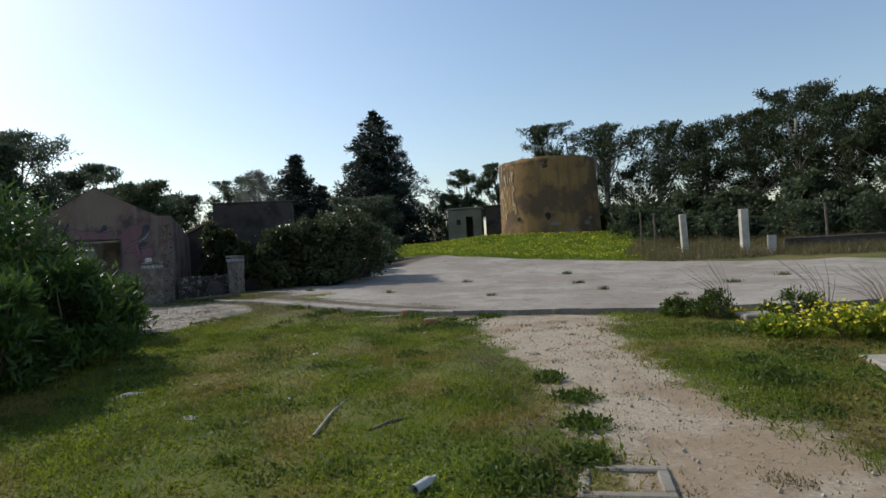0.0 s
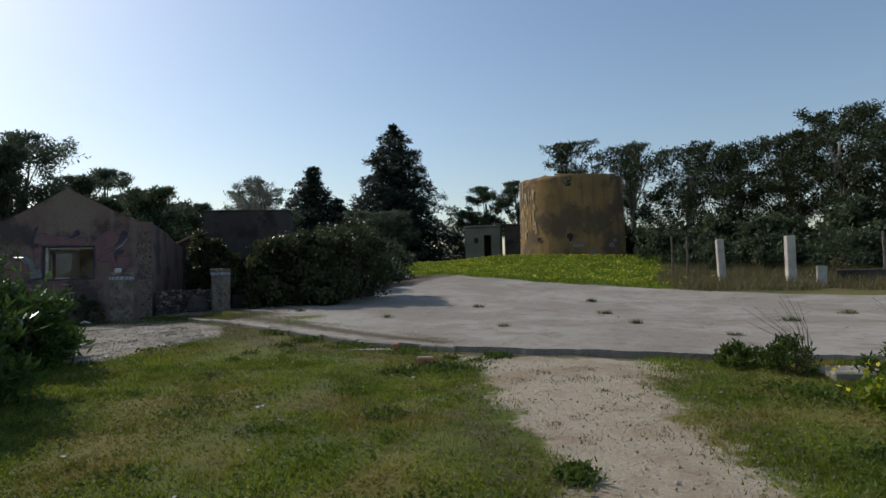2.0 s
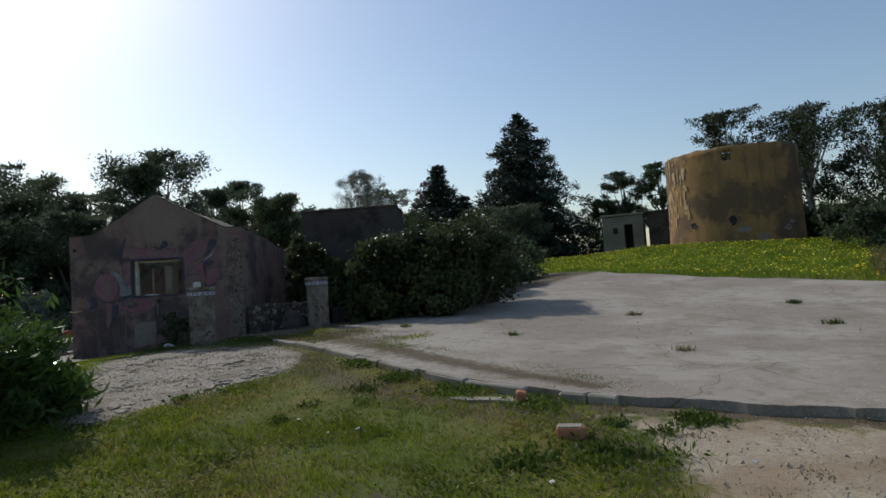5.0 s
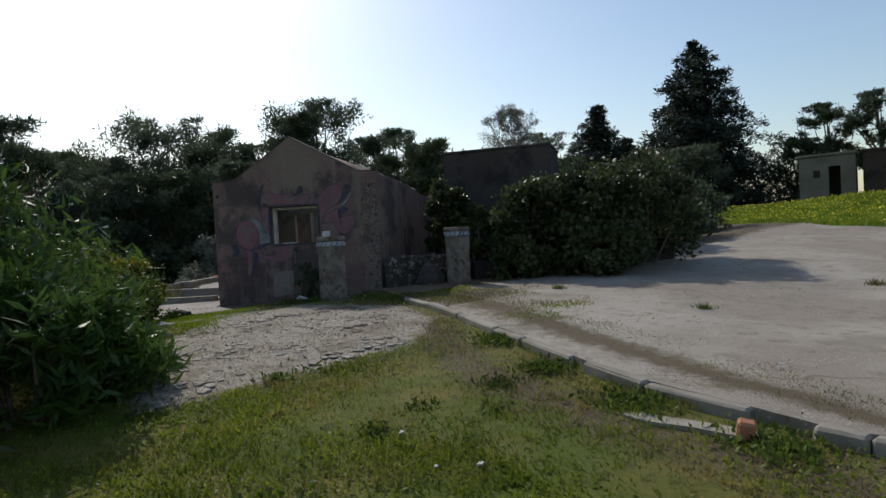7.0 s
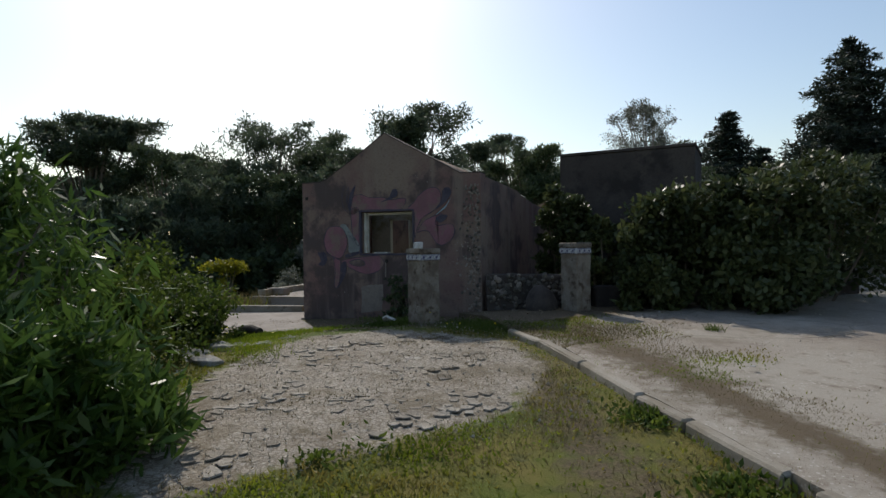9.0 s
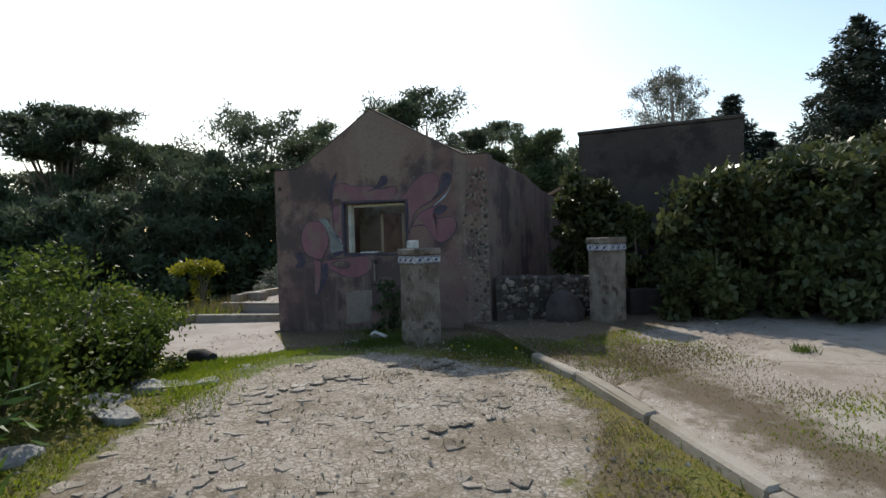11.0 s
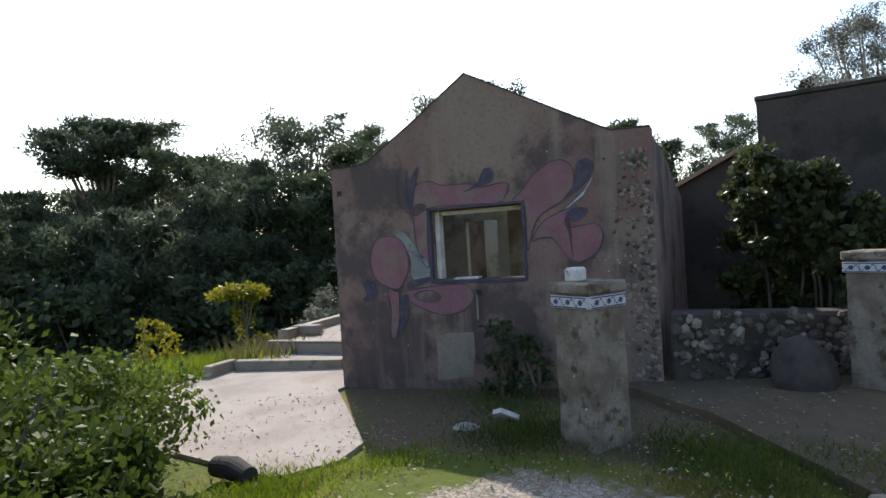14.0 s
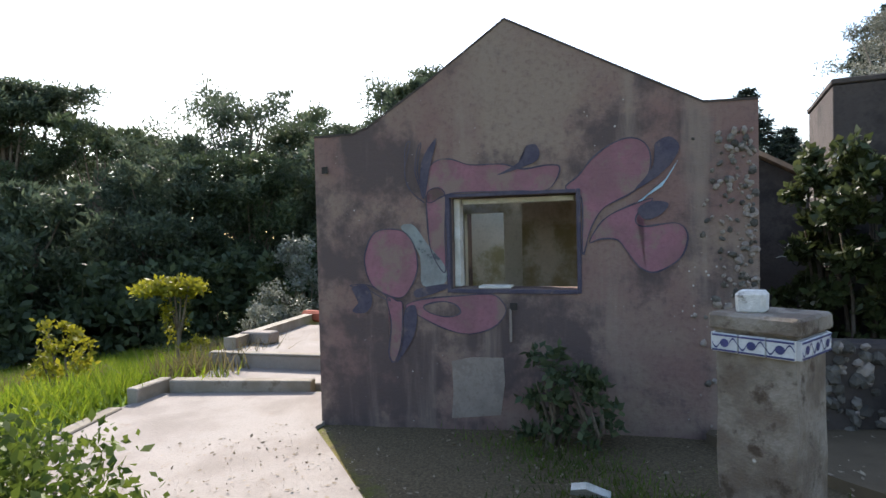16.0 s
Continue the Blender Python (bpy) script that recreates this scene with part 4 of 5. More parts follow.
def build_tank():
    cx, cy, r, z0, z1 = -5.0, 40.6, 3.5, 1.0, 7.25
    tank = empty("water_tank", pose(cx, cy, 0), "round ochre rendered water tank, patchy and peeling", "water tank")
    bm = bmesh.new()
    n, lv = 96, 24
    rng = random.Random(2)

    def ring(rad):
        out = []
        for k in range(lv + 1):
            row = []
            for i in range(n):
                a = i * math.tau / n
                z = z0 + (z1 - z0) * k / lv
                if k == lv:
                    z += 0.10 * noise.noise(Vector((a * 6, 0, 2)))
                q = rad + 0.025 * noise.noise(Vector((a * 5, z, 0))) + 0.12 * (1 - k / lv) ** 3
                row.append(bm.verts.new((q * math.cos(a), q * math.sin(a), z)))
            out.append(row)
        return out
    o, w = ring(r), ring(r - 0.25)
    hole = {(k, i) for k in (lv - 3, lv - 2) for i in (73, 74)}
    for k in range(lv):
        for i in range(n):
            j = (i + 1) % n
            if (k, i) in hole:
                for p, q in (((k, i), (k, j)), ((k + 1, i), (k + 1, j)), ((k, i), (k + 1, i)), ((k, j), (k + 1, j))):
                    quad = (o[p[0]][p[1]], o[q[0]][q[1]], w[q[0]][q[1]], w[p[0]][p[1]])
                    if not bm.faces.get(quad):
                        bm.faces.new(quad)
                continue
            bm.faces.new((o[k][i], o[k][j], o[k + 1][j], o[k + 1][i]))
            bm.faces.new((w[k][j], w[k][i], w[k + 1][i], w[k + 1][j]))
    for i in range(n):
        j = (i + 1) % n
        bm.faces.new((o[lv][i], o[lv][j], w[lv][j], w[lv][i]))
    bmesh.ops.remove_doubles(bm, verts=bm.verts, dist=0.0001)
    part("wall", bm, TANK, tank, smooth=True)

    def decal(name, a0, z, da, dz, material, label, seed):
        bm = bmesh.new()
        pts = []
        for k in range(26):
            t = k * math.tau / 26
            q = 1 + 0.45 * noise.noise(Vector((math.cos(t) * 1.6, math.sin(t) * 1.6, seed)))
            a, zz = a0 + da * q * math.cos(t), z + dz * q * math.sin(t)
            pts.append(bm.verts.new(((r + 0.035 + 0.12 * max(0, 1 - (zz - z0) / (z1 - z0)) ** 3) * math.cos(a), (r + 0.035 + 0.12 * max(0, 1 - (zz - z0) / (z1 - z0)) ** 3) * math.sin(a), zz)))
        c = bm.verts.new(((r + 0.04) * math.cos(a0), (r + 0.04) * math.sin(a0), z))
        for p, q in zip(pts, pts[1:] + pts[:1]):
            bm.faces.new((p, q, c))
        part(name, bm, material, tank, label)
    for k in range(70):
        decal("peeled_patch", radians(rng.uniform(190, 242)), rng.uniform(3.2, 7.0), rng.uniform(0.008, 0.028), rng.uniform(0.08, 0.36), TANKPALE, "pale peeled render", k)
    decal("opening", radians(245), 3.15, 0.05, 0.17, DARK, "dark round hole", 50)
    decal("opening", radians(279), 3.25, 0.05, 0.25, DARK, "dark hole", 53)
    for k in range(5):
        decal("peeled_patch", radians(rng.uniform(280, 330)), rng.uniform(2.2, 3.2), rng.uniform(0.03, 0.08), rng.uniform(0.1, 0.25), PALEPATCH, "grey cement patch", 70 + k)


def build_far_things():
    hut = empty("hut", pose(-14.6, 45, 1.6, 0, 0, 14), "small grey flat-roofed hut with a dark doorway", "hut")
    bm = wall_with_hole(bmesh.new(), [(0, 3.2), (2.9, 3.25)], (1.55, 2.15, 0.2, 2.6), 0, 0.25, -0.5)
    bmm = bm
    part("wall", bmm, HUTWALL, hut)
    for a, b, c, d in ((0, 0.2, 0.254, 3.0), (2.7, 2.9, 0.254, 3.0), (0, 2.9, 3.0, 3.2)):
        part("wall", box(bmesh.new(), a, b, c, d, -0.5, 3.15), HUTWALL, hut)
    part("roof", box(bmesh.new(), -0.1, 3.0, -0.1, 3.3, 3.26, 3.4, 0.02), HUTWALL, hut)
    part("window", box(bmesh.new(), 0.75, 1.1, -0.012, 0.02, 1.95, 2.4), DARK, hut, "small dark window hole")
    wing = empty("low_building", pose(-11.5, 46, 1.6, 0, 0, 8), "long low dark building behind the tank", "building")
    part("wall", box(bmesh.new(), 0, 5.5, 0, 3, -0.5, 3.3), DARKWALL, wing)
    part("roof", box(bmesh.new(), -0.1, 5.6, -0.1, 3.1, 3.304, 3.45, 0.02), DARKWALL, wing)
    for x, y, top, w, lean in ((3.5, 24.7, 2.15, 0.25, -1.5), (5.6, 23.6, 2.12, 0.27, 0.5), (6.5, 23.6, 1.05, 0.24, 2)):
        b = hz(x, y)
        ob = part("concrete_post", box(bmesh.new(), -w / 2, w / 2, -w / 2, w / 2, -0.3, top - b, 0.015, 0.02, x), WHITEPOST)
        ob.matrix_world = pose(x, y, b, 0, lean, 12)
        tagged(ob, "short broken whitewashed concrete post" if top < 1.5 else "whitewashed square concrete post at the yard edge", "post", "gate posts")
    for x, y in ((1.7, 27.0), (2.3, 26.5), (8.5, 24.5), (10.5, 24.0)):
        b = hz(x, y)
        ob = part("fence_post", tube(bmesh.new(), [Vector((0, 0, -0.2)), Vector((0.03, 0, 0.8)), Vector((0.02, 0.02, 1.7))], [0.05, 0.045, 0.04], 6), BARK)
        ob.matrix_world = pose(x, y, b)
        tagged(ob, "thin dark wooden fence post", "post", "fence posts")
    bar = part("fallen_beam", box(bmesh.new(), -0.8, 0.8, -0.05, 0.05, 0, 0.08, 0.01, 0.02), WOOD)
    bar.matrix_world = pose(5.0, 22.6, hz(5, 22.6), 0, 0, -14)
    tagged(bar, "pale fallen beam lying by the posts", "beam")
    wall = part("low_wall", box(bmesh.new(), 0, 8, 0, 0.3, -0.3, 0.45, 0.03, 0.03), DARKWALL)
    wall.matrix_world = pose(7.0, 24.0, hz(8, 24), 0, 0, -10)
    tagged(wall, "low dark wall beyond the posts", "wall")


# ---- plants ----
def limb_tree(name, at, h, r, leaf, bark, label, seed, leaf_len=0.3, clumps=46, per=260, crown_from=0.35, flat_top=False, narrow=1.0, open_crown=0.0, lean=0.0):
    """A tapered trunk with limbs, and a crown of leaf clumps at the limb ends."""
    rng, rn = np.random.default_rng(seed), random.Random(seed)
    x, y = at
    b = hz(x, y)
    tree = empty(name, pose(x, y, b), label, "tree")
    hh = h - b
    bm = bmesh.new()
    trunk = [Vector((lean * t * t * hh + 0.15 * math.sin(t * 5 + seed), 0.12 * math.cos(t * 4 + seed), -0.3 + t * hh * 0.82)) for t in np.linspace(0, 1, 7)]
    r0 = 0.035 * hh
    tube(bm, trunk, [r0 * (1 - 0.8 * t) for t in np.linspace(0, 1, 7)], 8)
    part("trunk", bm, bark, tree, smooth=True)
    tips, limbs = [], []
    for k in range(max(9, int(clumps * 0.34))):
        a = k * 2.4 + rn.uniform(-0.5, 0.5)
        if flat_top:
            t = rn.choice((0.95, 0.95, 0.88, 0.80, 0.70))
            rad, z = r * math.sqrt(rn.random()) * (0.8 if t > 0.8 else 0.65), hh * t
            sub, sh, sv = 7, 0.17 * r, 0.04 * r
        else:
            t = ((k + rn.random()) / max(9, int(clumps * 0.34))) ** 0.9
            z = hh * (crown_from + (1 - crown_from) * t)
            prof = math.sin(math.pi * min(1, 0.14 + 0.83 * t) ** narrow) * 0.95 + 0.12
            rad = r * prof * rn.uniform(0.35, 0.85)
            sub, sh, sv = 6, 0.24 * r, 0.15 * r
        c = Vector((rad * math.cos(a) + lean * hh * t, rad * math.sin(a), z))
        limbs.append(c)
        for j in range(sub):
            s = r * rn.uniform(0.10, 0.19)
            q = c + Vector((rn.gauss(0, sh), rn.gauss(0, sh), rn.gauss(0, sv)))
            q.z = min(q.z, hh - s * 0.6)
            tips.append((q.x, q.y, q.z, s * (1.4 if flat_top else 1.1), s * (0.45 if flat_top else 0.8)))
            if j < 2:
                limbs.append(q)
    for k, e in enumerate(limbs[::2]):
        t = min(0.95, max(0.22, e.z / hh * 0.72))
        i = min(5, int(t * 6))
        s = trunk[i].lerp(trunk[i + 1], t * 6 - i)
        bm = tube(bmesh.new(), [s, s.lerp(e, 0.5) + Vector((0, 0, -0.03 * hh)), e], [r0 * 0.32, r0 * 0.18, r0 * 0.05], 5)
        part("branch", bm, bark, tree)
    each = int(per * clumps * 2.3 / len(tips))
    out = []
    for x, y, z, sx, sz in tips:
        d = Vector((x - lean * hh * 0.6, y, 0.55 * r)).normalized()
        g = rng.normal(size=(each, 3)) * np.array((sx, sx, sz)) * 0.62
        along = rng.random(each)[:, None] ** 2 * sx * 1.5
        out.append(np.array((x, y, z)) + g * (1 - 0.45 * (along / (sx * 1.5))) + along * np.array(d))
    pts = np.concatenate(out)
    pts[:, 2] = np.minimum(pts[:, 2], hh - 0.02 * rng.random(len(pts)) * hh)
    leaf_part("crown", tree, pts, rng, leaf_len * 0.62, leaf_len * 0.17, leaf, 0.55, 0.4 if flat_top else 0.0)
    return tree


def conifer(name, at, top, r, label, seed, tiers=26):
    """A cedar: level sprays of needles in uneven tiers along a straight trunk."""
    rng, rn = np.random.default_rng(seed), random.Random(seed)
    x, y = at
    b = hz(x, y)
    tree = empty(name, pose(x, y, b), label, "tree")
    h = top - b
    part("trunk", tube(bmesh.new(), [Vector((0, 0, -0.3)), Vector((0, 0, h * 0.5)), Vector((0, 0, h))], [0.03 * h, 0.016 * h, 0.02], 8), BARK, tree)
    pts = []
    for k in range(tiers):
        t = (k + 0.5) / tiers
        z = h * (0.04 + 0.95 * t)
        reach = r * (1 - t) ** 0.74 * rn.uniform(0.78, 1.12) + 0.12
        m = max(4, int(12 * (1 - t) + 4))
        for j in range(m):
            a = j * math.tau / m + rn.uniform(-0.3, 0.3)
            ln = reach * rn.uniform(0.5, 1.25)
            q = int(60 + 420 * ln / r)
            s = rng.random(q) ** 0.7
            wd = (0.05 + 0.16 * (1 - s)) * ln * rng.normal(size=q) + 0.08 * rng.normal(size=q)
            zz = z + ln * (0.10 * s - 0.16 * s * s) + (0.09 + 0.035 * ln) * rng.normal(size=q) * 0.75
            pts.append(np.stack([s * ln * math.cos(a) - wd * math.sin(a), s * ln * math.sin(a) + wd * math.cos(a), zz], -1))
            if k % 3 == 0 and j % 2 == 0:
                part("branch", tube(bmesh.new(), [Vector((0, 0, z)), Vector((ln * 0.9 * math.cos(a), ln * 0.9 * math.sin(a), z - 0.05 * ln))], [0.08, 0.02], 4), BARK, tree)
    leaf_part("crown", tree, np.concatenate(pts), rng, 0.40, 0.12, LEAF_CEDAR, -0.1, 0.5)
    return tree


def bush(name, clumps, leaf, label, seed, n, length, width, up=0.35, shell=0.55, stems=10, category="bush"):
    """Stems from the ground and leaf clumps (x, y, top, radius) in world metres."""
    rng, rn = np.random.default_rng(seed), random.Random(seed)
    cx, cy = clumps[0][0], clumps[0][1]
    b = hz(cx, cy)
    ob = empty(name, pose(cx, cy, b), label, category)
    sub = []
    for x, y, top, r in clumps:
        g = hz(x, y) - b
        hh = top - hz(x, y)
        for k in range(26):
            a, q = rn.uniform(0, math.tau), math.sqrt(rn.random())
            t = rn.random()
            rad = r * q * math.sqrt(max(0.05, 1 - (t * 0.95) ** 2.2)) * 0.9
            s = r * rn.uniform(0.2, 0.34)
            sub.append((x - cx + rad * math.cos(a), y - cy + rad * math.sin(a), g + s * 0.5 + t * (hh - s * 1.1), s, s * 0.85))
        for k in range(stems):
            a, q = rn.uniform(0, math.tau), r * rn.uniform(0.2, 0.8)
            p = Vector((x - cx + q * 0.3 * math.cos(a), y - cy + q * 0.3 * math.sin(a), g - 0.1))
            e = Vector((x - cx + q * math.cos(a), y - cy + q * math.sin(a), g + hh * rn.uniform(0.5, 0.85)))
            part("stem", tube(bmesh.new(), [p, p.lerp(e, 0.5) + Vector((0.05, 0.03, 0)), e], [0.025, 0.018, 0.006], 5), BARK, ob)
    per = max(20, n // len(sub))
    leaf_part("leaves", ob, clump_points(rng, sub, per, shell), rng, length, width, leaf, up)
    return ob


def build_woods():
    conifer("cedar", (-26.7, 55.7), 17.7, 8.6, "tall dark cedar with level tiered branches", 3, 30)
    conifer("cedar", (-37.2, 55.4), 14.0, 8.0, "smaller dark cedar beside the tall one", 4, 27)
    conifer("cedar", (-33.0, 54.0), 9.8, 5.5, "low dark cedar in the tree line", 5, 16)
    for k, (x, y, h, r, o) in enumerate(((-6.4, 50.5, 12.0, 2.6, 0.1), (-1.5, 50, 11.2, 3.2, 0.15), (2.6, 48.5, 10.2, 3.2, 0.1), (6.0, 47.0, 9.5, 3.2, 0.15), (8.8, 44.5, 9.6, 2.8, 0.1), (11.0, 42.0, 10.4, 3.0, 0.1),
                                         (13.4, 40.0, 9.0, 3.0, 0.15), (16.0, 38.0, 8.6, 3.1, 0.1), (20.5, 37.0, 10.0, 3.4, 0.1), (25.0, 37.5, 9.6, 3.4, 0.1))):
        limb_tree("eucalyptus", (x, y), h, r, LEAF_GUM, PALEBARK, "tall eucalyptus with pale limbs and open dark crown", 20 + k, 0.40, 56, 115, 0.26, open_crown=o, lean=0.03 * ((k % 3) - 1))
    for k, (x, y, h, r) in enumerate(((-3.0, 46.5, 5.0, 2.2), (0.8, 45.0, 4.6, 2.4), (4.0, 42.5, 4.4, 2.2), (7.2, 40.0, 4.2, 2.2), (10.5, 36.5, 4.4, 2.2), (14.5, 33.5, 5.5, 2.4), (19, 33, 6.0, 2.6))):
        bush("thicket", [(x, y, h, r), (x + 1.5, y - 0.5, h - 0.8, r * 0.8)], LEAF_OAK, "dense dark thicket below the eucalyptus trees", 40 + k, 6500, 0.30, 0.17, 0.2, 0.4, 4)
    for k, (x, y, h, r) in enumerate(((-16.5, 56, 9.8, 2.0), (-13.5, 57, 10.2, 2.2), (-19.5, 58, 7.5, 2.5))):
        limb_tree("poplar", (x, y), h, r, LEAF_OAK, BARK, "slim feathery tree behind the hut", 60 + k, 0.4, 40, 160, 0.2, narrow=1.3)
    limb_tree("umbrella_pine", (-37.3, 3.6), 8.2, 2.7, LEAF_PINE, BARK, "umbrella pine with a flat layered crown", 70, 0.42, 50, 240, flat_top=True)
    limb_tree("umbrella_pine", (-42.5, -0.5), 5.4, 3.6, LEAF_PINE, BARK, "umbrella pine with a flat layered crown", 71, 0.42, 46, 220, flat_top=True)
    rows = ((-35.2, 6.8, 6.4, 3.2), (-39.0, 9.3, 6.7, 3.2), (-36.6, 12.8, 8.8, 3.6), (-39.6, 17.4, 9.0, 3.3), (-31.9, 20.8, 9.5, 3.5), (-36.2, 29.1, 9.3, 2.4), (-38.0, 15.2, 7.2, 3.4), (-35.0, 17.6, 7.3, 3.3), (-34.0, 9.8, 5.9, 3.3), (-39.0, 34.0, 8.3, 2.6),
            (-30.5, 19.0, 8.2, 2.8), (-33.7, 25.2, 8.0, 2.4), (-35.0, 32.5, 7.0, 2.6), (-36.2, 44.4, 9.6, 3.4), (-39, 3.5, 5.4, 3.0), (-34, 0.0, 4.6, 3.0), (-44, 6, 6.4, 3.4), (-31, 8.5, 4.4, 2.8),
            (-32, 12.0, 5.0, 2.8), (-31, 15.5, 5.4, 2.8), (-29.0, 5.0, 3.4, 2.6), (-30, 1.5, 3.2, 2.6), (-43, 24, 8, 3.2), (-44, 40, 8.5, 3.5), (-30, 40, 6.5, 3.2), (-24, 48, 7, 3.4), (-29, 30, 6.2, 2.8), (-27, 24.5, 6.5, 2.6))
    for k, (x, y, h, r) in enumerate(rows):
        limb_tree("pine" if k % 3 else "oak", (x, y), h, r, LEAF_PINE if k % 3 else LEAF_OAK, BARK, "dense dark evergreen in the wood", 80 + k, 0.40, 46, 200, 0.08)
    limb_tree("bare_tree", (-11.0, 15.75), 4.5, 0.85, LEAF_GREY, PALEBARK, "round thin-leaved greyish tree behind the block", 130, 0.085, 60, 150, 0.5, open_crown=0.1)
    for k, (x, y, h, r) in enumerate(((3.0, 30.5, 2.7, 1.6), (5.6, 29.0, 2.4, 1.7), (8.4, 28.2, 2.5, 1.8), (11.4, 27.0, 2.7, 1.8), (1.2, 32.5, 3.0, 1.5), (14.5, 26.5, 3.2, 1.9))):
        bush("scrub", [(x, y, h, r), (x + 1.2, y + 0.6, h - 0.5, r * 0.8)], LEAF_OAK, "dark tangled scrub behind the posts", 170 + k, 6000, 0.22, 0.07, 0.5, 0.3, 14)
    for k, (x, y) in enumerate(((-27, 2), (-28, 6), (-28.5, 10), (-29, 14), (-28, 18), (-33, 4), (-33, 16), (-36, -3), (-31, -3))):
        bush("thicket", [(x, y, 1.6, 2.2), (x + 0.6, y + 2, 1.2, 1.8)], LEAF_OAK, "dark undergrowth along the wood edge", 140 + k, 5000, 0.28, 0.16, 0.2, 0.4, 3)


def build_bushes():
    bush("oleander", [(-6.6, 4.0, 2.5, 1.8), (-5.6, 3.2, 2.2, 1.5), (-7.9, 4.6, 2.25, 1.4), (-5.4, 4.9, 1.2, 0.9), (-4.9, 2.2, 2.1, 1.4), (-5.9, 5.4, 0.75, 0.6), (-4.3, 3.6, 1.3, 0.9), (-3.8, 2.3, 1.2, 0.9)], LEAF_OLEANDER, "large oleander bush with narrow pale-backed leaves", 200, 44000, 0.15, 0.032, 0.6, 0.45, 12)
    bush("oleander", [(-6.5, 1.0, 2.5, 2.0), (-4.8, 0.0, 2.2, 1.8), (-8.5, 2.5, 2.6, 2.0)], LEAF_OLEANDER, "oleander thicket beside the grass", 201, 22000, 0.15, 0.034, 0.6, 0.45, 8)
    bush("shrub", [(-9.4, 5.5, 1.5, 1.3), (-10.5, 6.1, 1.05, 1.0), (-8.3, 5.4, 1.1, 0.95), (-11.5, 5.7, 0.9, 1.0), (-9.6, 6.35, 0.75, 0.6)], LEAF_SHRUB, "low rounded green shrub beside the terrace", 202, 32000, 0.055, 0.03, 0.3, 0.5, 8)
    bush("laurel", [(-8.3, 13.6, 2.4, 1.15), (-7.75, 14.5, 2.5, 1.35), (-7.4, 15.8, 2.95, 1.5), (-8.2, 16.9, 2.9, 1.5), (-7.3, 14.2, 1.3, 0.9), (-8.0, 12.9, 1.2, 0.6)], LEAF_GLOSSY, "broad dark laurel bush with shiny leaves", 203, 60000, 0.11, 0.06, 0.3, 0.5, 10)
    bush("laurel", [(-10.2, 12.75, 2.5, 0.5), (-9.7, 12.7, 2.25, 0.5), (-9.2, 12.75, 1.9, 0.5), (-10.7, 13.0, 2.65, 0.4)], LEAF_GLOSSY, "leafy bush behind the gate wall", 204, 17000, 0.09, 0.055, 0.3, 0.45, 6)
    bush("hedge", [(-11, 22, 3.0, 2.0), (-12.6, 26, 3.2, 2.2), (-10.0, 19.3, 2.7, 1.6)], LEAF_OAK, "dark hedge along the yard", 205, 15000, 0.2, 0.11, 0.2, 0.45, 6)
    # topped yellow shrub and its neighbours on the slope
    rng, rn = np.random.default_rng(7), random.Random(7)
    b = hz(-19.6, 8.0)
    topped = empty("topped_shrub", pose(-19.6, 8.0, b), "yellow-topped shrub clipped flat on thin stems", "shrub")
    for k in range(4):
        part("stem", tube(bmesh.new(), [Vector((0.05 * k, 0, -0.1)), Vector((0.1 * k - 0.15, 0.05, 0.7)), Vector((0.25 * k - 0.35, 0.1 * k - 0.1, 1.65 - b - 0.75))], [0.03, 0.025, 0.012], 5), BARK, topped)
    leaf_part("crown", topped, clump_points(rng, [(rn.uniform(-0.55, 0.55), rn.uniform(-0.55, 0.55), 0.88 - b + rn.uniform(-0.08, 0.06), 0.26, 0.13) for _ in range(22)], 130, 0.3), rng, 0.10, 0.05, LEAF_YELLOW, 0.4)
    leaf_part("leaves", topped, clump_points(rng, [(rn.uniform(-0.2, 0.2), rn.uniform(-0.2, 0.2), rn.uniform(0.5, 1.5), 0.12, 0.2) for _ in range(8)], 24, 0.3), rng, 0.09, 0.05, LEAF_YELLOW, 0.2)
    bush("silver_shrub", [(-21.5, 10.4, 0.75, 0.9), (-20.6, 9.9, 0.35, 0.6)], LEAF_GREY, "silvery seeded shrub on the grassy slope", 210, 5200, 0.07, 0.035, 0.6, 0.3, 8)
    bush("silver_shrub", [(-26.5, 12.6, 1.9, 1.3)], LEAF_GREY, "large pale silver shrub at the wood edge", 211, 5000, 0.12, 0.06, 0.4, 0.4, 6)
    bush("sapling", [(-17.3, 6.3, 0.75, 0.5)], LEAF_YELLOW, "thin sapling with yellow-green leaves", 212, 900, 0.09, 0.05, 0.3, 0.2, 5)
    bush("broom", [(-18.6, 8.2, 0.15, 0.35)], LEAF_YELLOW, "small yellow broom plant", 213, 900, 0.07, 0.03, 0.7, 0.2, 4)
    bush("fig_sprout", [(-11.0, 9.72, 0.95, 0.24), (-10.78, 9.9, 0.75, 0.24)], LEAF_OAK, "dark self-sown plant against the house wall", 214, 800, 0.07, 0.04, 0.3, 0.3, 5)
    bush("daisy_bush", [(4.7, 6.75, 0.16, 0.6), (4.05, 6.95, 0.06, 0.45), (5.4, 6.7, 0.22, 0.6)], LEAF_LUSH, "green daisy bush covered with yellow flowers", 215, 5000, 0.06, 0.03, 0.5, 0.3, 3)
    fl = new("flowers", leaf_mesh("flowers", np.array([(rn.gauss(4.7, 0.5), rn.gauss(6.75, 0.28), 0.12 + rn.uniform(-0.12, 0.1)) for _ in range(420)]), np.ones(420), rng, 0.045, 0.045, PETAL, 0.6, 0.5))
    tagged(fl, "yellow daisy flowers above the green bush", "flowers", kind="stuff")
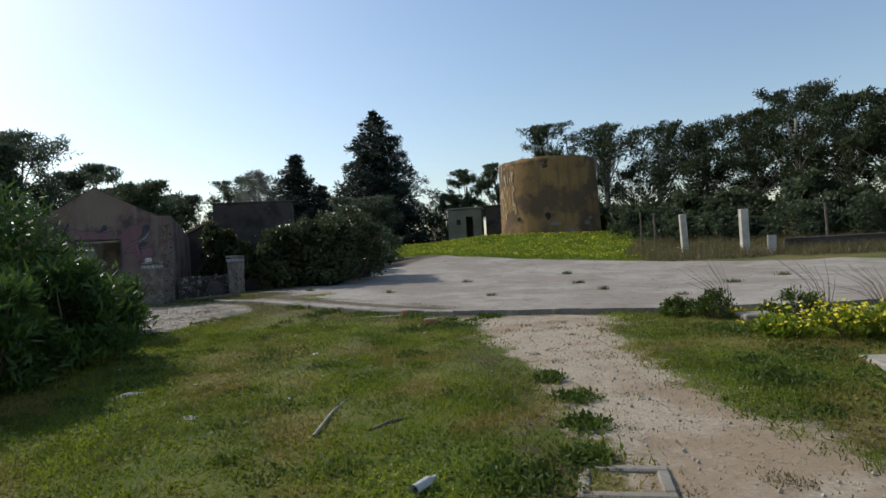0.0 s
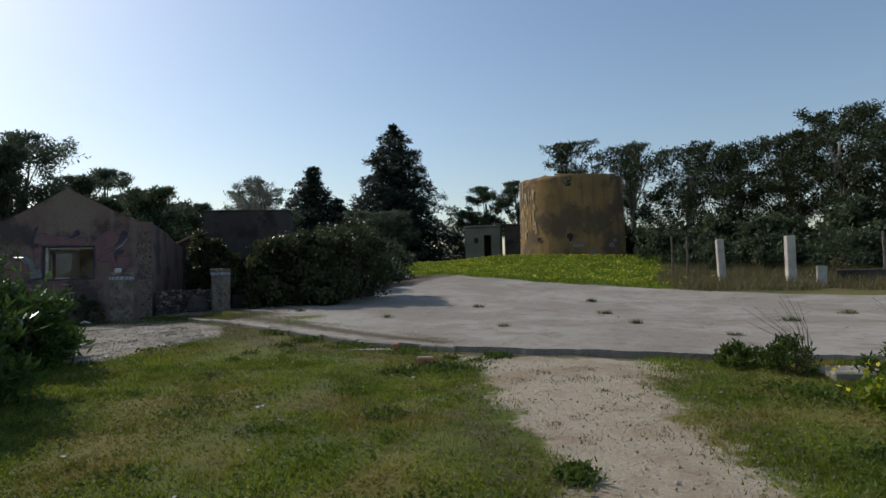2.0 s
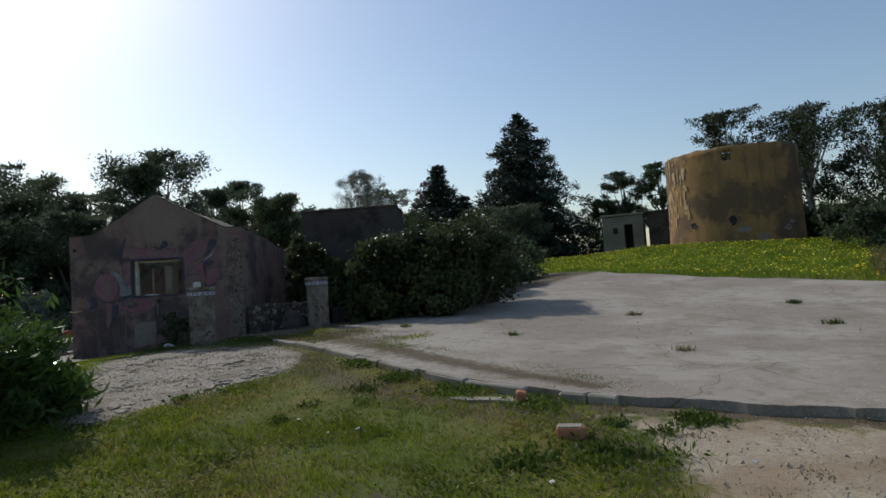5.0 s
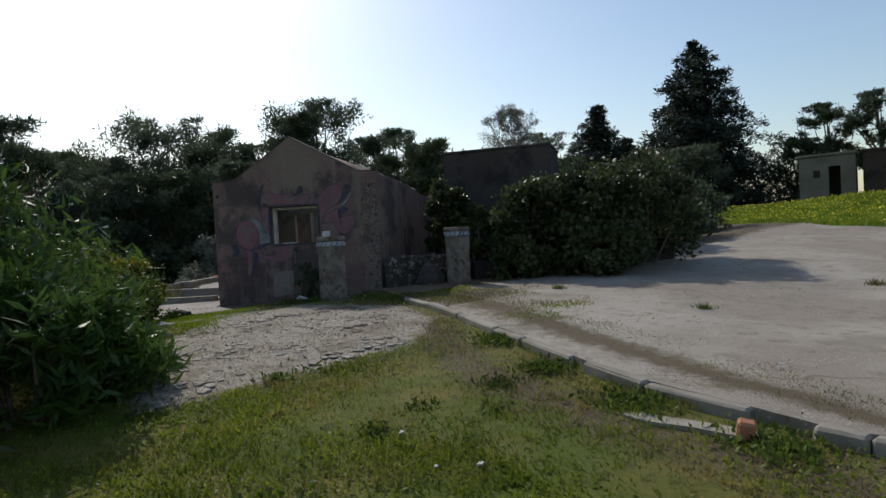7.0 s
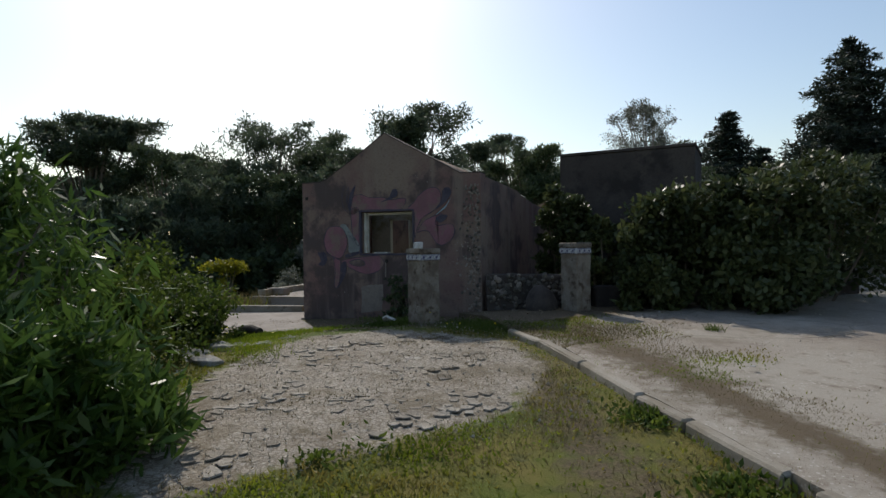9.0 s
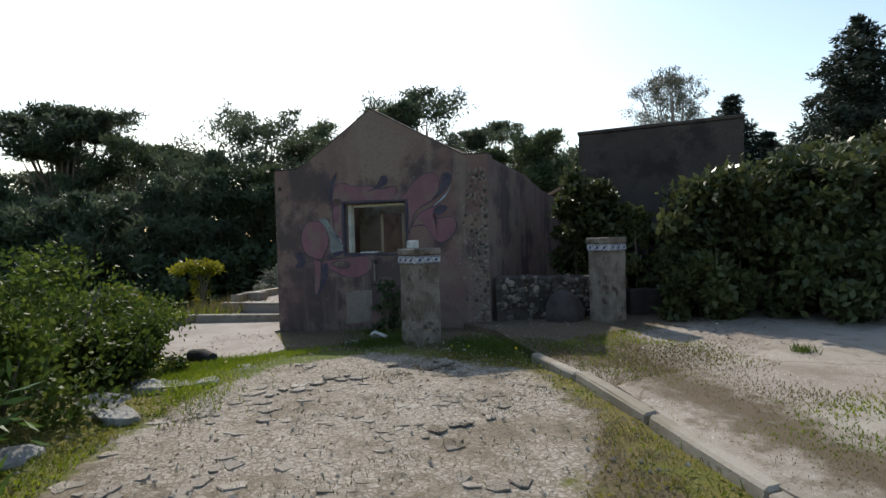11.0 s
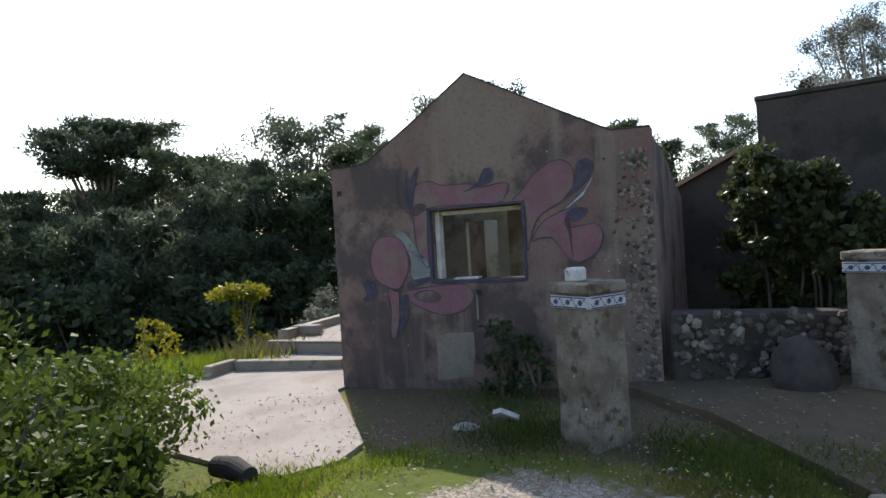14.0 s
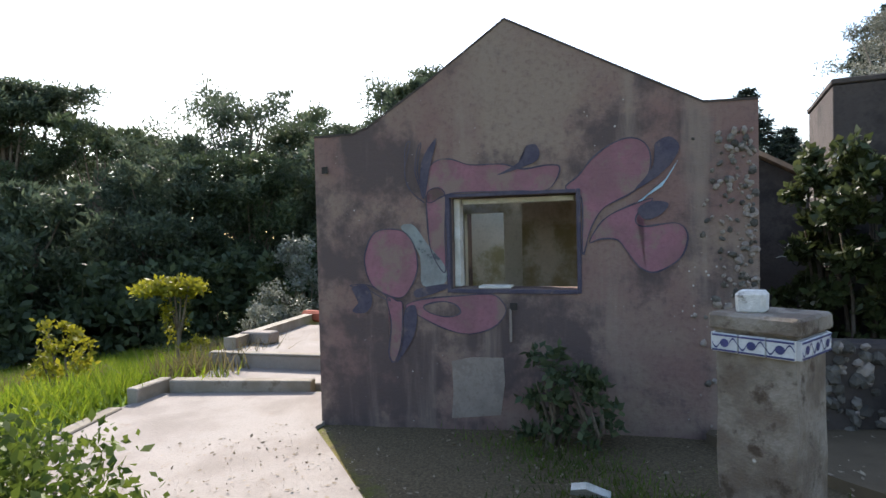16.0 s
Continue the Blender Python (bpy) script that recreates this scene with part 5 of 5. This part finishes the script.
    bush("dry_bush", [(3.4, 8.55, 0.28, 0.42), (2.9, 8.75, 0.16, 0.36), (4.4, 8.0, 0.3, 0.45)], LEAF_SHRUB, "scrubby green weed clump at the yard edge", 216, 4200, 0.07, 0.022, 0.8, 0.3, 6)
    for k, (x, y, h) in enumerate(((3.6, 8.5, 0.95), (4.9, 8.6, 0.9), (5.6, 8.3, 0.8))):
        twig = empty("dry_twigs", pose(x, y, hz(x, y)), "leaning bare dry stalks", "dry plant", "dry stalks")
        for j in range(14):
            a = rn.uniform(0, math.tau)
            e = Vector((-0.35 + 0.5 * math.cos(a) * rn.random(), 0.5 * math.sin(a) * rn.random(), h * rn.uniform(0.5, 1)))
            part("stalk", tube(bmesh.new(), [Vector((0, 0, -0.05)), e * 0.5 + Vector((0.04, 0, 0.1)), e], [0.006, 0.004, 0.002], 4), TWIG, twig)


def blades(name, pts, rng, h, w, material, label):
    """Bent triangular blades standing at pts."""
    n = len(pts)
    a = rng.uniform(0, math.tau, n)
    side = np.stack([np.cos(a), np.sin(a), np.zeros(n)], -1) * w * (0.6 + 0.8 * rng.random(n))[:, None]
    hh = h * (0.4 + 1.0 * rng.random(n))
    tip = pts + np.stack([rng.normal(size=n) * 0.45 * hh, rng.normal(size=n) * 0.45 * hh, hh], -1)
    v = np.stack([pts - side / 2, pts + side / 2, tip], 1)
    me = bpy.data.meshes.new(name)
    me.vertices.add(n * 3)
    me.vertices.foreach_set("co", v.reshape(-1))
    me.loops.add(n * 3)
    me.loops.foreach_set("vertex_index", np.arange(n * 3, dtype=np.int32))
    me.polygons.add(n)
    me.polygons.foreach_set("loop_start", np.arange(0, n * 3, 3, dtype=np.int32))
    me.update(calc_edges=True)
    me.materials.append(material)
    return tagged(new(name, me), label, "grass", kind="stuff")


def on_ground(x, y, dz=0.0):
    return np.stack([x, y, height(x, y) + dz], -1)


def patchy(x, y, scale, seed):
    return np.array([noise.noise(Vector((a * scale, b * scale, seed))) for a, b in zip(x, y)])


def build_grass():
    rng = np.random.default_rng(11)
    n = 400000
    x, y = rng.uniform(-8.4, 7, n), rng.uniform(0, 9.8, n)
    d = distance_to(x, y, TRACK)
    half = np.interp(y, [2, 4.5, 7, 9], [0.75, 0.7, 0.95, 1.5])
    keep = (d > half - 0.1 + 0.5 * rng.normal(size=n) * 0.3) & ~inside(x, y, OLD_PAVING) & ~inside(x, y, PAD_AREA)
    keep &= rng.random(n) < np.clip(0.5 + 1.1 * patchy(x, y, 1.3, 1) + 0.9 * patchy(x, y, 4.0, 2), 0.08, 1)
    x, y = x[keep], y[keep]
    dry = patchy(x, y, 0.6, 9) + 0.35 * rng.normal(size=len(x)) + np.clip(1.2 - distance_to(x, y, DRY_STRIP) / 0.9, 0, 0.7) > 0.28
    blades("lawn_grass", on_ground(x[~dry], y[~dry]), rng, 0.042, 0.011, LEAF_GRASS, "short patchy green grass")
    blades("dry_lawn", on_ground(x[dry], y[dry]), rng, 0.028, 0.007, LEAF_DRY, "short dry straw-coloured grass")
    n = 290000
    x, y = rng.uniform(-8.4, 6.5, n), rng.uniform(0.2, 9.8, n)
    d = distance_to(x, y, TRACK)
    half = np.interp(y, [2, 4.5, 7, 9], [0.75, 0.7, 0.95, 1.5])
    keep = (d > half + 0.15 + 0.2 * rng.normal(size=n)) & ~inside(x, y, OLD_PAVING) & ~inside(x, y, PAD_AREA)
    brown = np.clip(1.5 - distance_to(x, y, DRY_STRIP) / 0.9, 0, 0.85) * (x < -1.5)
    brown = np.maximum(brown, 0.45 * soft_area(x, y, [(-1.5, 3.5), (-3.5, 7.0), (0.2, 7.0), (1.0, 4.5)], 2.0))
    keep &= rng.random(n) < np.clip(0.8 + 1.1 * patchy(x, y, 0.9, 31) - brown, 0.12, 1)
    x, y = x[keep], y[keep]
    lawn = leaf_mesh("lawn_clover", on_ground(x, y, 0.004), 0.5 + 0.9 * rng.random(len(x)), rng, 0.026, 0.017, LEAF_GRASS, 0.75)
    tagged(new("lawn_clover", lawn), "dense low clover and grass leaves", "grass", kind="stuff")
    # weed tufts
    rn = random.Random(21)
    cs = [(1.9, 2.0, 0.3), (2.1, 3.0, 0.18), (1.95, 3.7, 0.16), (1.6, 4.3, 0.15), (2.2, 2.4, 0.16), (-0.6, 7.2, 0.25), (-2.6, 8.3, 0.3), (-1.6, 8.2, 0.3), (-3.6, 8.5, 0.22), (-4.6, 8.9, 0.2), (-0.2, 8.3, 0.2), (-1.0, 6.8, 0.25), (4.2, 5.6, 0.4), (3.7, 4.6, 0.35), (4.6, 4.4, 0.4), (3.4, 7.3, 0.4)]
    pts = np.concatenate([np.stack([rng.normal(cx, r * 0.5, 420), rng.normal(cy, r * 0.5, 420)], -1) for cx, cy, r in cs])
    leaf = leaf_mesh("weeds", on_ground(pts[:, 0], pts[:, 1], 0.02), 0.6 + 0.8 * rng.random(len(pts)), rng, 0.05, 0.025, LEAF_SHRUB, 0.7)
    tagged(new("weeds", leaf), "low green clover-like weeds in clumps", "weeds", kind="stuff")
    cs = [(1.0, 7.9, 0.16), (1.6, 8.2, 0.14), (0.6, 8.3, 0.12), (1.3, 7.3, 0.14), (1.7, 6.6, 0.13), (0.9, 7.0, 0.1), (2.1, 5.4, 0.1), (3.3, 3.6, 0.16), (3.5, 3.0, 0.2), (2.7, 4.4, 0.08), (3.9, 2.2, 0.2)]
    cs += [(q.x + rn.gauss(0, 0.45), q.y, rn.uniform(0.05, 0.13)) for q in (curve_at(TRACK[:5], rn.random()) for _ in range(34))]
    pts = np.concatenate([np.stack([rng.normal(cx, r * 0.8, 60), rng.normal(cy, r * 0.8, 60)], -1) for cx, cy, r in cs])
    blades("track_straw", on_ground(pts[:, 0], pts[:, 1]), rng, 0.022, 0.009, LEAF_DRY, "flattened dry tufts on the dirt track")
    cs = [(rn.uniform(-5.5, 2.0), rn.uniform(1.5, 8.2), rn.uniform(0.07, 0.2)) for _ in range(60)] + [(rn.uniform(3.4, 6.5), rn.uniform(1.5, 8.2), rn.uniform(0.1, 0.3)) for _ in range(40)]
    pts = np.concatenate([np.stack([rng.normal(cx, r * 0.8, 110), rng.normal(cy, r * 0.8, 110)], -1) for cx, cy, r in cs if distance_to(cx, cy, TRACK) > 0.9 and not inside(cx, cy, OLD_PAVING)])
    leaf = leaf_mesh("lawn_weeds", on_ground(pts[:, 0], pts[:, 1], 0.012), 0.5 + 0.9 * rng.random(len(pts)), rng, 0.045, 0.02, LEAF_SHRUB, 0.75)
    tagged(new("lawn_weeds", leaf), "scattered darker weed rosettes in the lawn", "weeds", kind="stuff")
    n = 26000
    x, y = rng.uniform(1.2, 14, n), rng.uniform(21.5, 30, n)
    keep = ~inside(x, y, PAD_AREA) & (patchy(x, y, 0.7, 51) > -0.2)
    blades("scrub_straw", on_ground(x[keep], y[keep]), rng, 0.34, 0.02, LEAF_DRY, "tall dry grass round the concrete posts")
    # bank below the tank
    n = 130000
    x, y = rng.uniform(-22, 14, n), rng.uniform(21, 38, n)
    keep = ~inside(x, y, PAD_AREA) & (y > 22.5 + 2.0 * patchy(x, y, 0.4, 4) + np.clip(x - 2, 0, 5) * 0.5)
    keep &= rng.random(n) < np.clip(1.0 - (x + 0.12 * (y - 24) - 1.2 - 1.5 * patchy(x, y, 0.5, 41)) / 1.5, 0.06, 1)
    x, y = x[keep], y[keep]
    blades("bank_grass", on_ground(x, y), rng, 0.15, 0.03, LEAF_LUSH, "lush bright green grass on the bank")
    m = rng.random(len(x)) < 0.05
    fl = leaf_mesh("bank_flowers", on_ground(x[m], y[m], 0.15), np.ones(m.sum()), rng, 0.07, 0.07, PETAL, 0.5, 0.5)
    tagged(new("bank_flowers", fl), "scattered small yellow flowers in the bank grass", "flowers", kind="stuff")
    # slope behind the terrace
    n = 75000
    x, y = rng.uniform(-27, -12, n), rng.uniform(1, 16, n)
    keep = (x * 0.66 + y * 0.75 < -3.75 - 0.0 * x) | (x < -18.5)
    keep &= ~inside(x, y, [(-9, 5.8), (-9, 9), (-13.5, 9.4), (-15.1, 7.3), (-14.4, 6.7), (-13.2, 6.1)])
    x, y = x[keep], y[keep]
    dry = patchy(x, y, 0.35, 14) > 0.3
    blades("slope_grass", on_ground(x[~dry], y[~dry]), rng, 0.26, 0.03, LEAF_LUSH, "long bright grass on the slope")
    blades("slope_straw", on_ground(x[dry], y[dry]), rng, 0.38, 0.025, LEAF_DRY, "tall pale seeding grass on the slope")
    # strip between paving and terrace, and at the pillar foot
    pts = np.concatenate([np.stack([rng.normal(cx, sx, k), rng.normal(cy, sy, k)], -1) for cx, cy, sx, sy, k in
                          ((-9.6, 7.25, 0.3, 0.2, 3200), (-8.9, 6.85, 0.45, 0.18, 3000), (-9.75, 7.95, 0.16, 0.3, 900))])
    low = np.concatenate([np.stack([rng.normal(cx, sx, k), rng.normal(cy, sy, k)], -1) for cx, cy, sx, sy, k in
                          ((-8.4, 9.7, 0.26, 0.22, 2600), (-9.6, 9.1, 0.3, 0.25, 2600), (-10.6, 9.5, 0.5, 0.2, 1200), (-8.0, 10.2, 0.25, 0.15, 1200))])
    blades("foot_grass", on_ground(low[:, 0], low[:, 1], 0.02), rng, 0.05, 0.010, LEAF_SHRUB, "dark green weeds at the pillar foot")
    blades("strip_grass", on_ground(pts[:, 0], pts[:, 1], 0.03), rng, 0.045, 0.010, LEAF_LUSH, "soft green grass at the paving edge")
    rn = random.Random(31)
    fl = leaf_mesh("small_flowers", np.array([(q[0] + rn.gauss(0, 0.3), q[1] + rn.gauss(0, 0.22), hz(*q) + rn.uniform(0.08, 0.2)) for q in ((-9.4, 6.9), (-9.1, 6.5), (-8.4, 9.6)) for _ in range(6)]), np.ones(18), rng, 0.03, 0.03, PETAL, 0.6, 0.5)
    tagged(new("small_flowers", fl), "a few small yellow flowers", "flowers", kind="stuff")
    n = 26000
    x, y = rng.uniform(-9.5, -4.4, n), rng.uniform(5.5, 9.8, n)
    keep = inside(x, y, OLD_PAVING) & (patchy(x, y, 1.7, 22) + 0.2 * rng.normal(size=n) > 0.4)
    blades("paving_straw", on_ground(x[keep], y[keep]), rng, 0.025, 0.008, LEAF_DRY, "thin dry weeds over the old paving")
    n = 90000
    x, y = rng.uniform(-8, 0, n), rng.uniform(8.7, 12.0, n)
    edge = distance_to(x, y, [(-7.3, 10.5), (-5.5, 9.95), (-4, 9.5), (-2.4, 9.1), (-1.3, 8.9)]) / (0.5 + 0.14 * np.clip(-0.8 - x, 0, 6))
    keep = inside(x, y, PAD_AREA) & (edge + 0.2 * rng.normal(size=n) < 0.62 + 0.7 * patchy(x, y, 1.4, 25))
    x, y = x[keep], y[keep]
    green = patchy(x, y, 1.1, 27) + 0.2 * rng.normal(size=len(x)) > 0.22
    blades("yard_straw", on_ground(x[~green], y[~green], 0.055), rng, 0.020, 0.009, LEAF_DRY, "dry brown grass over the yard edge")
    blades("yard_grass", on_ground(x[green], y[green], 0.055), rng, 0.024, 0.012, LEAF_GRASS, "low green grass creeping over the yard edge")
    # fallen leaves and chips round the house
    n = 9000
    x, y = rng.uniform(-13, -6.5, n), rng.uniform(6.4, 13, n)
    keep = (patchy(x, y, 1.2, 61) + 0.35 * rng.normal(size=n) > 0.1) & ((x + 12.827) * 0.653 - (y - 8.55) * 0.757 > 0.1)
    x, y = x[keep], y[keep]
    lift = np.where(inside(x, y, PAD_AREA), 0.055, np.where(y < 8.3 - 0.15 * (x + 11), 0.045, 0.018))
    leaf = leaf_mesh("leaf_litter", on_ground(x, y) + np.stack([0 * x, 0 * x, lift], -1), 0.4 + 0.9 * rng.random(len(x)), rng, 0.034, 0.02, LEAF_FALLEN, 0.12, 0.8)
    tagged(new("leaf_litter", leaf), "fallen dry leaves and chips on the ground", "leaf litter", kind="stuff")
    # weeds growing through the yard
    for k, (x, y, r) in enumerate(((-2.9, 15.1, 0.22), (-3.8, 11.7, 0.16), (-1.0, 11.2, 0.2), (0.5, 14.5, 0.2), (1.3, 12.8, 0.15), (4.2, 14.0, 0.28), (5.5, 15.5, 0.25), (-0.3, 17.5, 0.2), (3.0, 11.3, 0.18), (-6.3, 11.9, 0.15))):
        q = on_ground(rng.normal(x, r * 0.35, 150), rng.normal(y, r * 0.35, 150), 0.03)
        ob = blades("yard_weed", q, rng, 0.085, 0.014, LEAF_SHRUB if k % 2 else LEAF_DRY, "small weed tuft growing through the concrete")
        tagged(ob, category="weed", group="yard weeds")


def build_small_things():
    rng, rn = np.random.default_rng(17), random.Random(17)
    # gravel
    verts, faces = [], []
    for k in range(9500):
        u = rn.random()
        if u < 0.38:
            p = curve_at(TRACK[:5], rn.random())
            x, y = p.x + rn.gauss(0, 0.6), p.y + rn.gauss(0, 0.4)
        elif u < 0.72:
            x, y = rn.uniform(-9, -4.8), rn.uniform(5.6, 9.6)
        elif u < 0.8:
            x, y = rn.uniform(-13, -10), rn.uniform(6.5, 8.4)
        else:
            x, y = rn.uniform(-8, 3), 9.2 + 8 * rn.random() ** 2
        r = rn.uniform(0.003, 0.010) * (1 if rn.random() < 0.93 else 2.2) * (0.5 if x < -9.5 else 1)
        z = hz(x, y) + (0.05 if y > 9 else 0.01) + (0.03 if x < -10 else 0)
        b = len(verts)
        for q in ((1, 0, 0), (-0.6, 0.9, 0), (-0.5, -0.8, 0), (0.1, 0.1, 0.8), (0, 0, -0.6)):
            verts.append((x + q[0] * r * rn.uniform(0.7, 1.2), y + q[1] * r * rn.uniform(0.7, 1.2), z + q[2] * r))
        faces += [(b, b + 1, b + 3), (b + 1, b + 2, b + 3), (b + 2, b, b + 3), (b + 1, b, b + 4), (b + 2, b + 1, b + 4), (b, b + 2, b + 4)]
    tagged(new("gravel", mesh_of("gravel", verts, faces, GRAVEL)), "loose pale gravel and stone chips", "gravel", kind="stuff")

    def lay(name, bm, material, m, label, category, group=""):
        ob = part(name, bm, material)
        ob.matrix_world = m
        return tagged(ob, label, category, group)

    brick = empty("brick", pose(-0.95, 7.5, hz(-0.95, 7.5), 0, 0, 22), "broken hollow red brick lying in the grass", "brick")
    part("body", box(bmesh.new(), -0.11, 0.11, -0.06, 0.06, -0.01, 0.085, 0.008, 0.008), BRICK, brick)
    part("mortar", box(bmesh.new(), -0.10, 0.09, -0.05, 0.05, 0.086, 0.094, 0.004, 0.006), CONCRETE, brick, "grey mortar crust")
    bm = bmesh.new()
    loop = smooth_loop([(-0.6, -0.05), (-0.3, 0.07), (0.1, 0.05), (0.55, 0.08), (0.6, -0.04), (0.1, -0.08)], 3)
    prism(bm, [(p.x * 0.7, p.y) for p in loop], -0.015, 0.015)
    bm.transform(Matrix.Rotation(math.pi / 2, 4, "X"))
    lay("concrete_strip", bm, CONCRETE, pose(-2.15, 8.15, hz(-2.2, 8.15) + 0.005, 0, 0, 14), "flat broken strip of concrete in the grass", "slab")
    lay("brick_shard", box(bmesh.new(), -0.05, 0.05, -0.04, 0.04, 0, 0.12, 0.015, 0.02), BRICK, pose(-1.78, 8.2, hz(-1.8, 8.2) + 0.02, 15, 10, 30), "small broken red brick shard", "brick")
    # drain frame
    drain = empty("drain_frame", pose(2.45, 2.1, hz(2.45, 2.1), 0, 0, 8), "worn square concrete drain surround set in earth", "drain")
    for a in ((-0.26, 0.26, -0.22, -0.15), (-0.26, 0.26, 0.15, 0.22), (-0.26, -0.19, -0.148, 0.148), (0.19, 0.26, -0.148, 0.148)):
        part("edge", box(bmesh.new(), a[0], a[1], a[2], a[3], -0.05, 0.014, 0.01, 0.014), CONCRETE, drain)
    lay("bottle", tube(bmesh.new(), [Vector((0, 0, 0.03)), Vector((0.13, 0, 0.032)), Vector((0.17, 0, 0.035)), Vector((0.20, 0, 0.035))], [0.03, 0.031, 0.014, 0.013], 10), LITTER, pose(1.36, 1.62, hz(1.36, 1.62), 0, 0, 75), "discarded pale plastic bottle on the grass", "bottle")
    for k, (x, y, r, s) in enumerate(((-1.06, 2.41, 0.09, 1.5), (-2.24, 2.86, 0.10, 1.8), (-9.35, 7.05, 0.13, 1.5), (-9.25, 7.4, 0.11, 1.4), (-8.9, 6.6, 0.17, 1.6), (-8.2, 6.25, 0.13, 1.4), (-8.6, 6.2, 0.2, 1.2), (-7.6, 5.75, 0.17, 1.3), (-10.2, 8.9, 0.09, 1.5))):
        bm = bmesh.new()
        bmesh.ops.create_icosphere(bm, subdivisions=3, radius=r)
        for v in bm.verts:
            v.co *= 1 + 0.3 * noise.noise(v.co * 7 + Vector((k * 9, 0, 0))) + 0.1 * noise.noise(v.co * 25)
            v.co.z *= 0.5
            v.co.x *= s
        lay("rock", bm, ROCK, pose(x, y, hz(x, y) - (0.3 if k < 2 else 0.12) * r, 0, 0, k * 47), "rough lichen-grey rock half sunk in the ground", "rock", "rocks")
    bm = tube(bmesh.new(), [Vector((-0.18, 0, 0.07)), Vector((0.0, 0.02, 0.08)), Vector((0.2, 0, 0.07))], [0.07, 0.08, 0.06], 18)
    bm.normal_update()
    lay("stump", bm, DARK, pose(-10.15, 7.1, hz(-10.15, 7.1) + 0.02, 0, 0, 30), "short charred log at the terrace edge", "log")
    bm = bmesh.new()
    loop = [(-0.09, 0), (0.08, 0.02), (0.12, 0.10), (-0.03, 0.16), (-0.10, 0.08)]
    prism(bm, loop, -0.02, 0.02)
    lay("stone_slab", bm, BLOCK, pose(-10.12, 9.22, hz(-10.12, 9.22) + 0.03, 50, 12, 50), "pale broken stone slab propped at the wall foot", "slab")
    # low slabs and ledge east of the track
    lay("ledge", box(bmesh.new(), -1.3, 1.6, -0.3, 0.3, -0.2, 0.09, 0.02, 0.03), CONCRETE, pose(5.0, 8.55, hz(5, 8.55), 0, 0, 8), "low concrete ledge at the weedy yard edge", "slab")
    lay("ledge", box(bmesh.new(), -0.7, 1.2, -0.35, 0.35, -0.2, 0.06, 0.02, 0.03), CONCRETE, pose(5.2, 5.3, hz(5.2, 5.3), 0, 0, 5), "flat concrete slab in the weeds", "slab")
    for x, y, ln, a, mat, lab in ((0.70, 2.73, 0.42, 62, BARK, "dark dead stick on the grass"), (0.10, 2.86, 1.25, 106, CONCRETE, "thin pale strip bedded in grass"), (-0.3, 5.0, 0.4, 5, BARK, "dark dead stick on the grass"), (-8.0, 13.3, 0.6, 60, WOOD, "pale bent stick below the bush")):
        lay("stick", tube(bmesh.new(), [Vector((-ln / 2, 0, 0.015)), Vector((0, 0.03, 0.025)), Vector((ln / 2, 0, 0.015))], [0.014, 0.018, 0.01], 5), mat, pose(x, y, hz(x, y) + (0.08 if y > 9 else -0.014), 0, 0, a), lab, "stick")
    for k in range(26):
        x, y = rn.uniform(-7, 0.5), rn.uniform(3, 8)
        if k > 15:
            x, y = rn.uniform(-7.5, -2), rn.uniform(9.6, 13)
        r = rn.uniform(0.012, 0.03)
        lay("litter_scrap", prism(bmesh.new(), [(-r, -r * 0.6), (r, -r * 0.5), (r * 0.7, r * 0.6), (-r * 0.6, r * 0.5)], -0.004, 0.004), LITTER, pose(x, y, hz(x, y) + (0.1 if y > 9.5 else 0.02), 80 + rn.uniform(-15, 15), 0, rn.uniform(0, 360)), "small pale scrap of litter or stone chip", "litter", "litter scraps")
    scrap = lay("white_rubble", box(bmesh.new(), -0.25, 0.25, -0.12, 0.12, 0, 0.09, 0.02, 0.04), BLOCK, pose(-7.35, 14.6, hz(-7.35, 14.6) + 0.1, 4, 0, 40), "pale rubble piece under the laurel", "rubble")


build_ground()
build_pad()
build_house()
build_gateway()
build_terrace()
build_tank()
build_far_things()
build_woods()
build_bushes()
build_grass()
build_small_things()
build_kerb()
build_paving_chips()
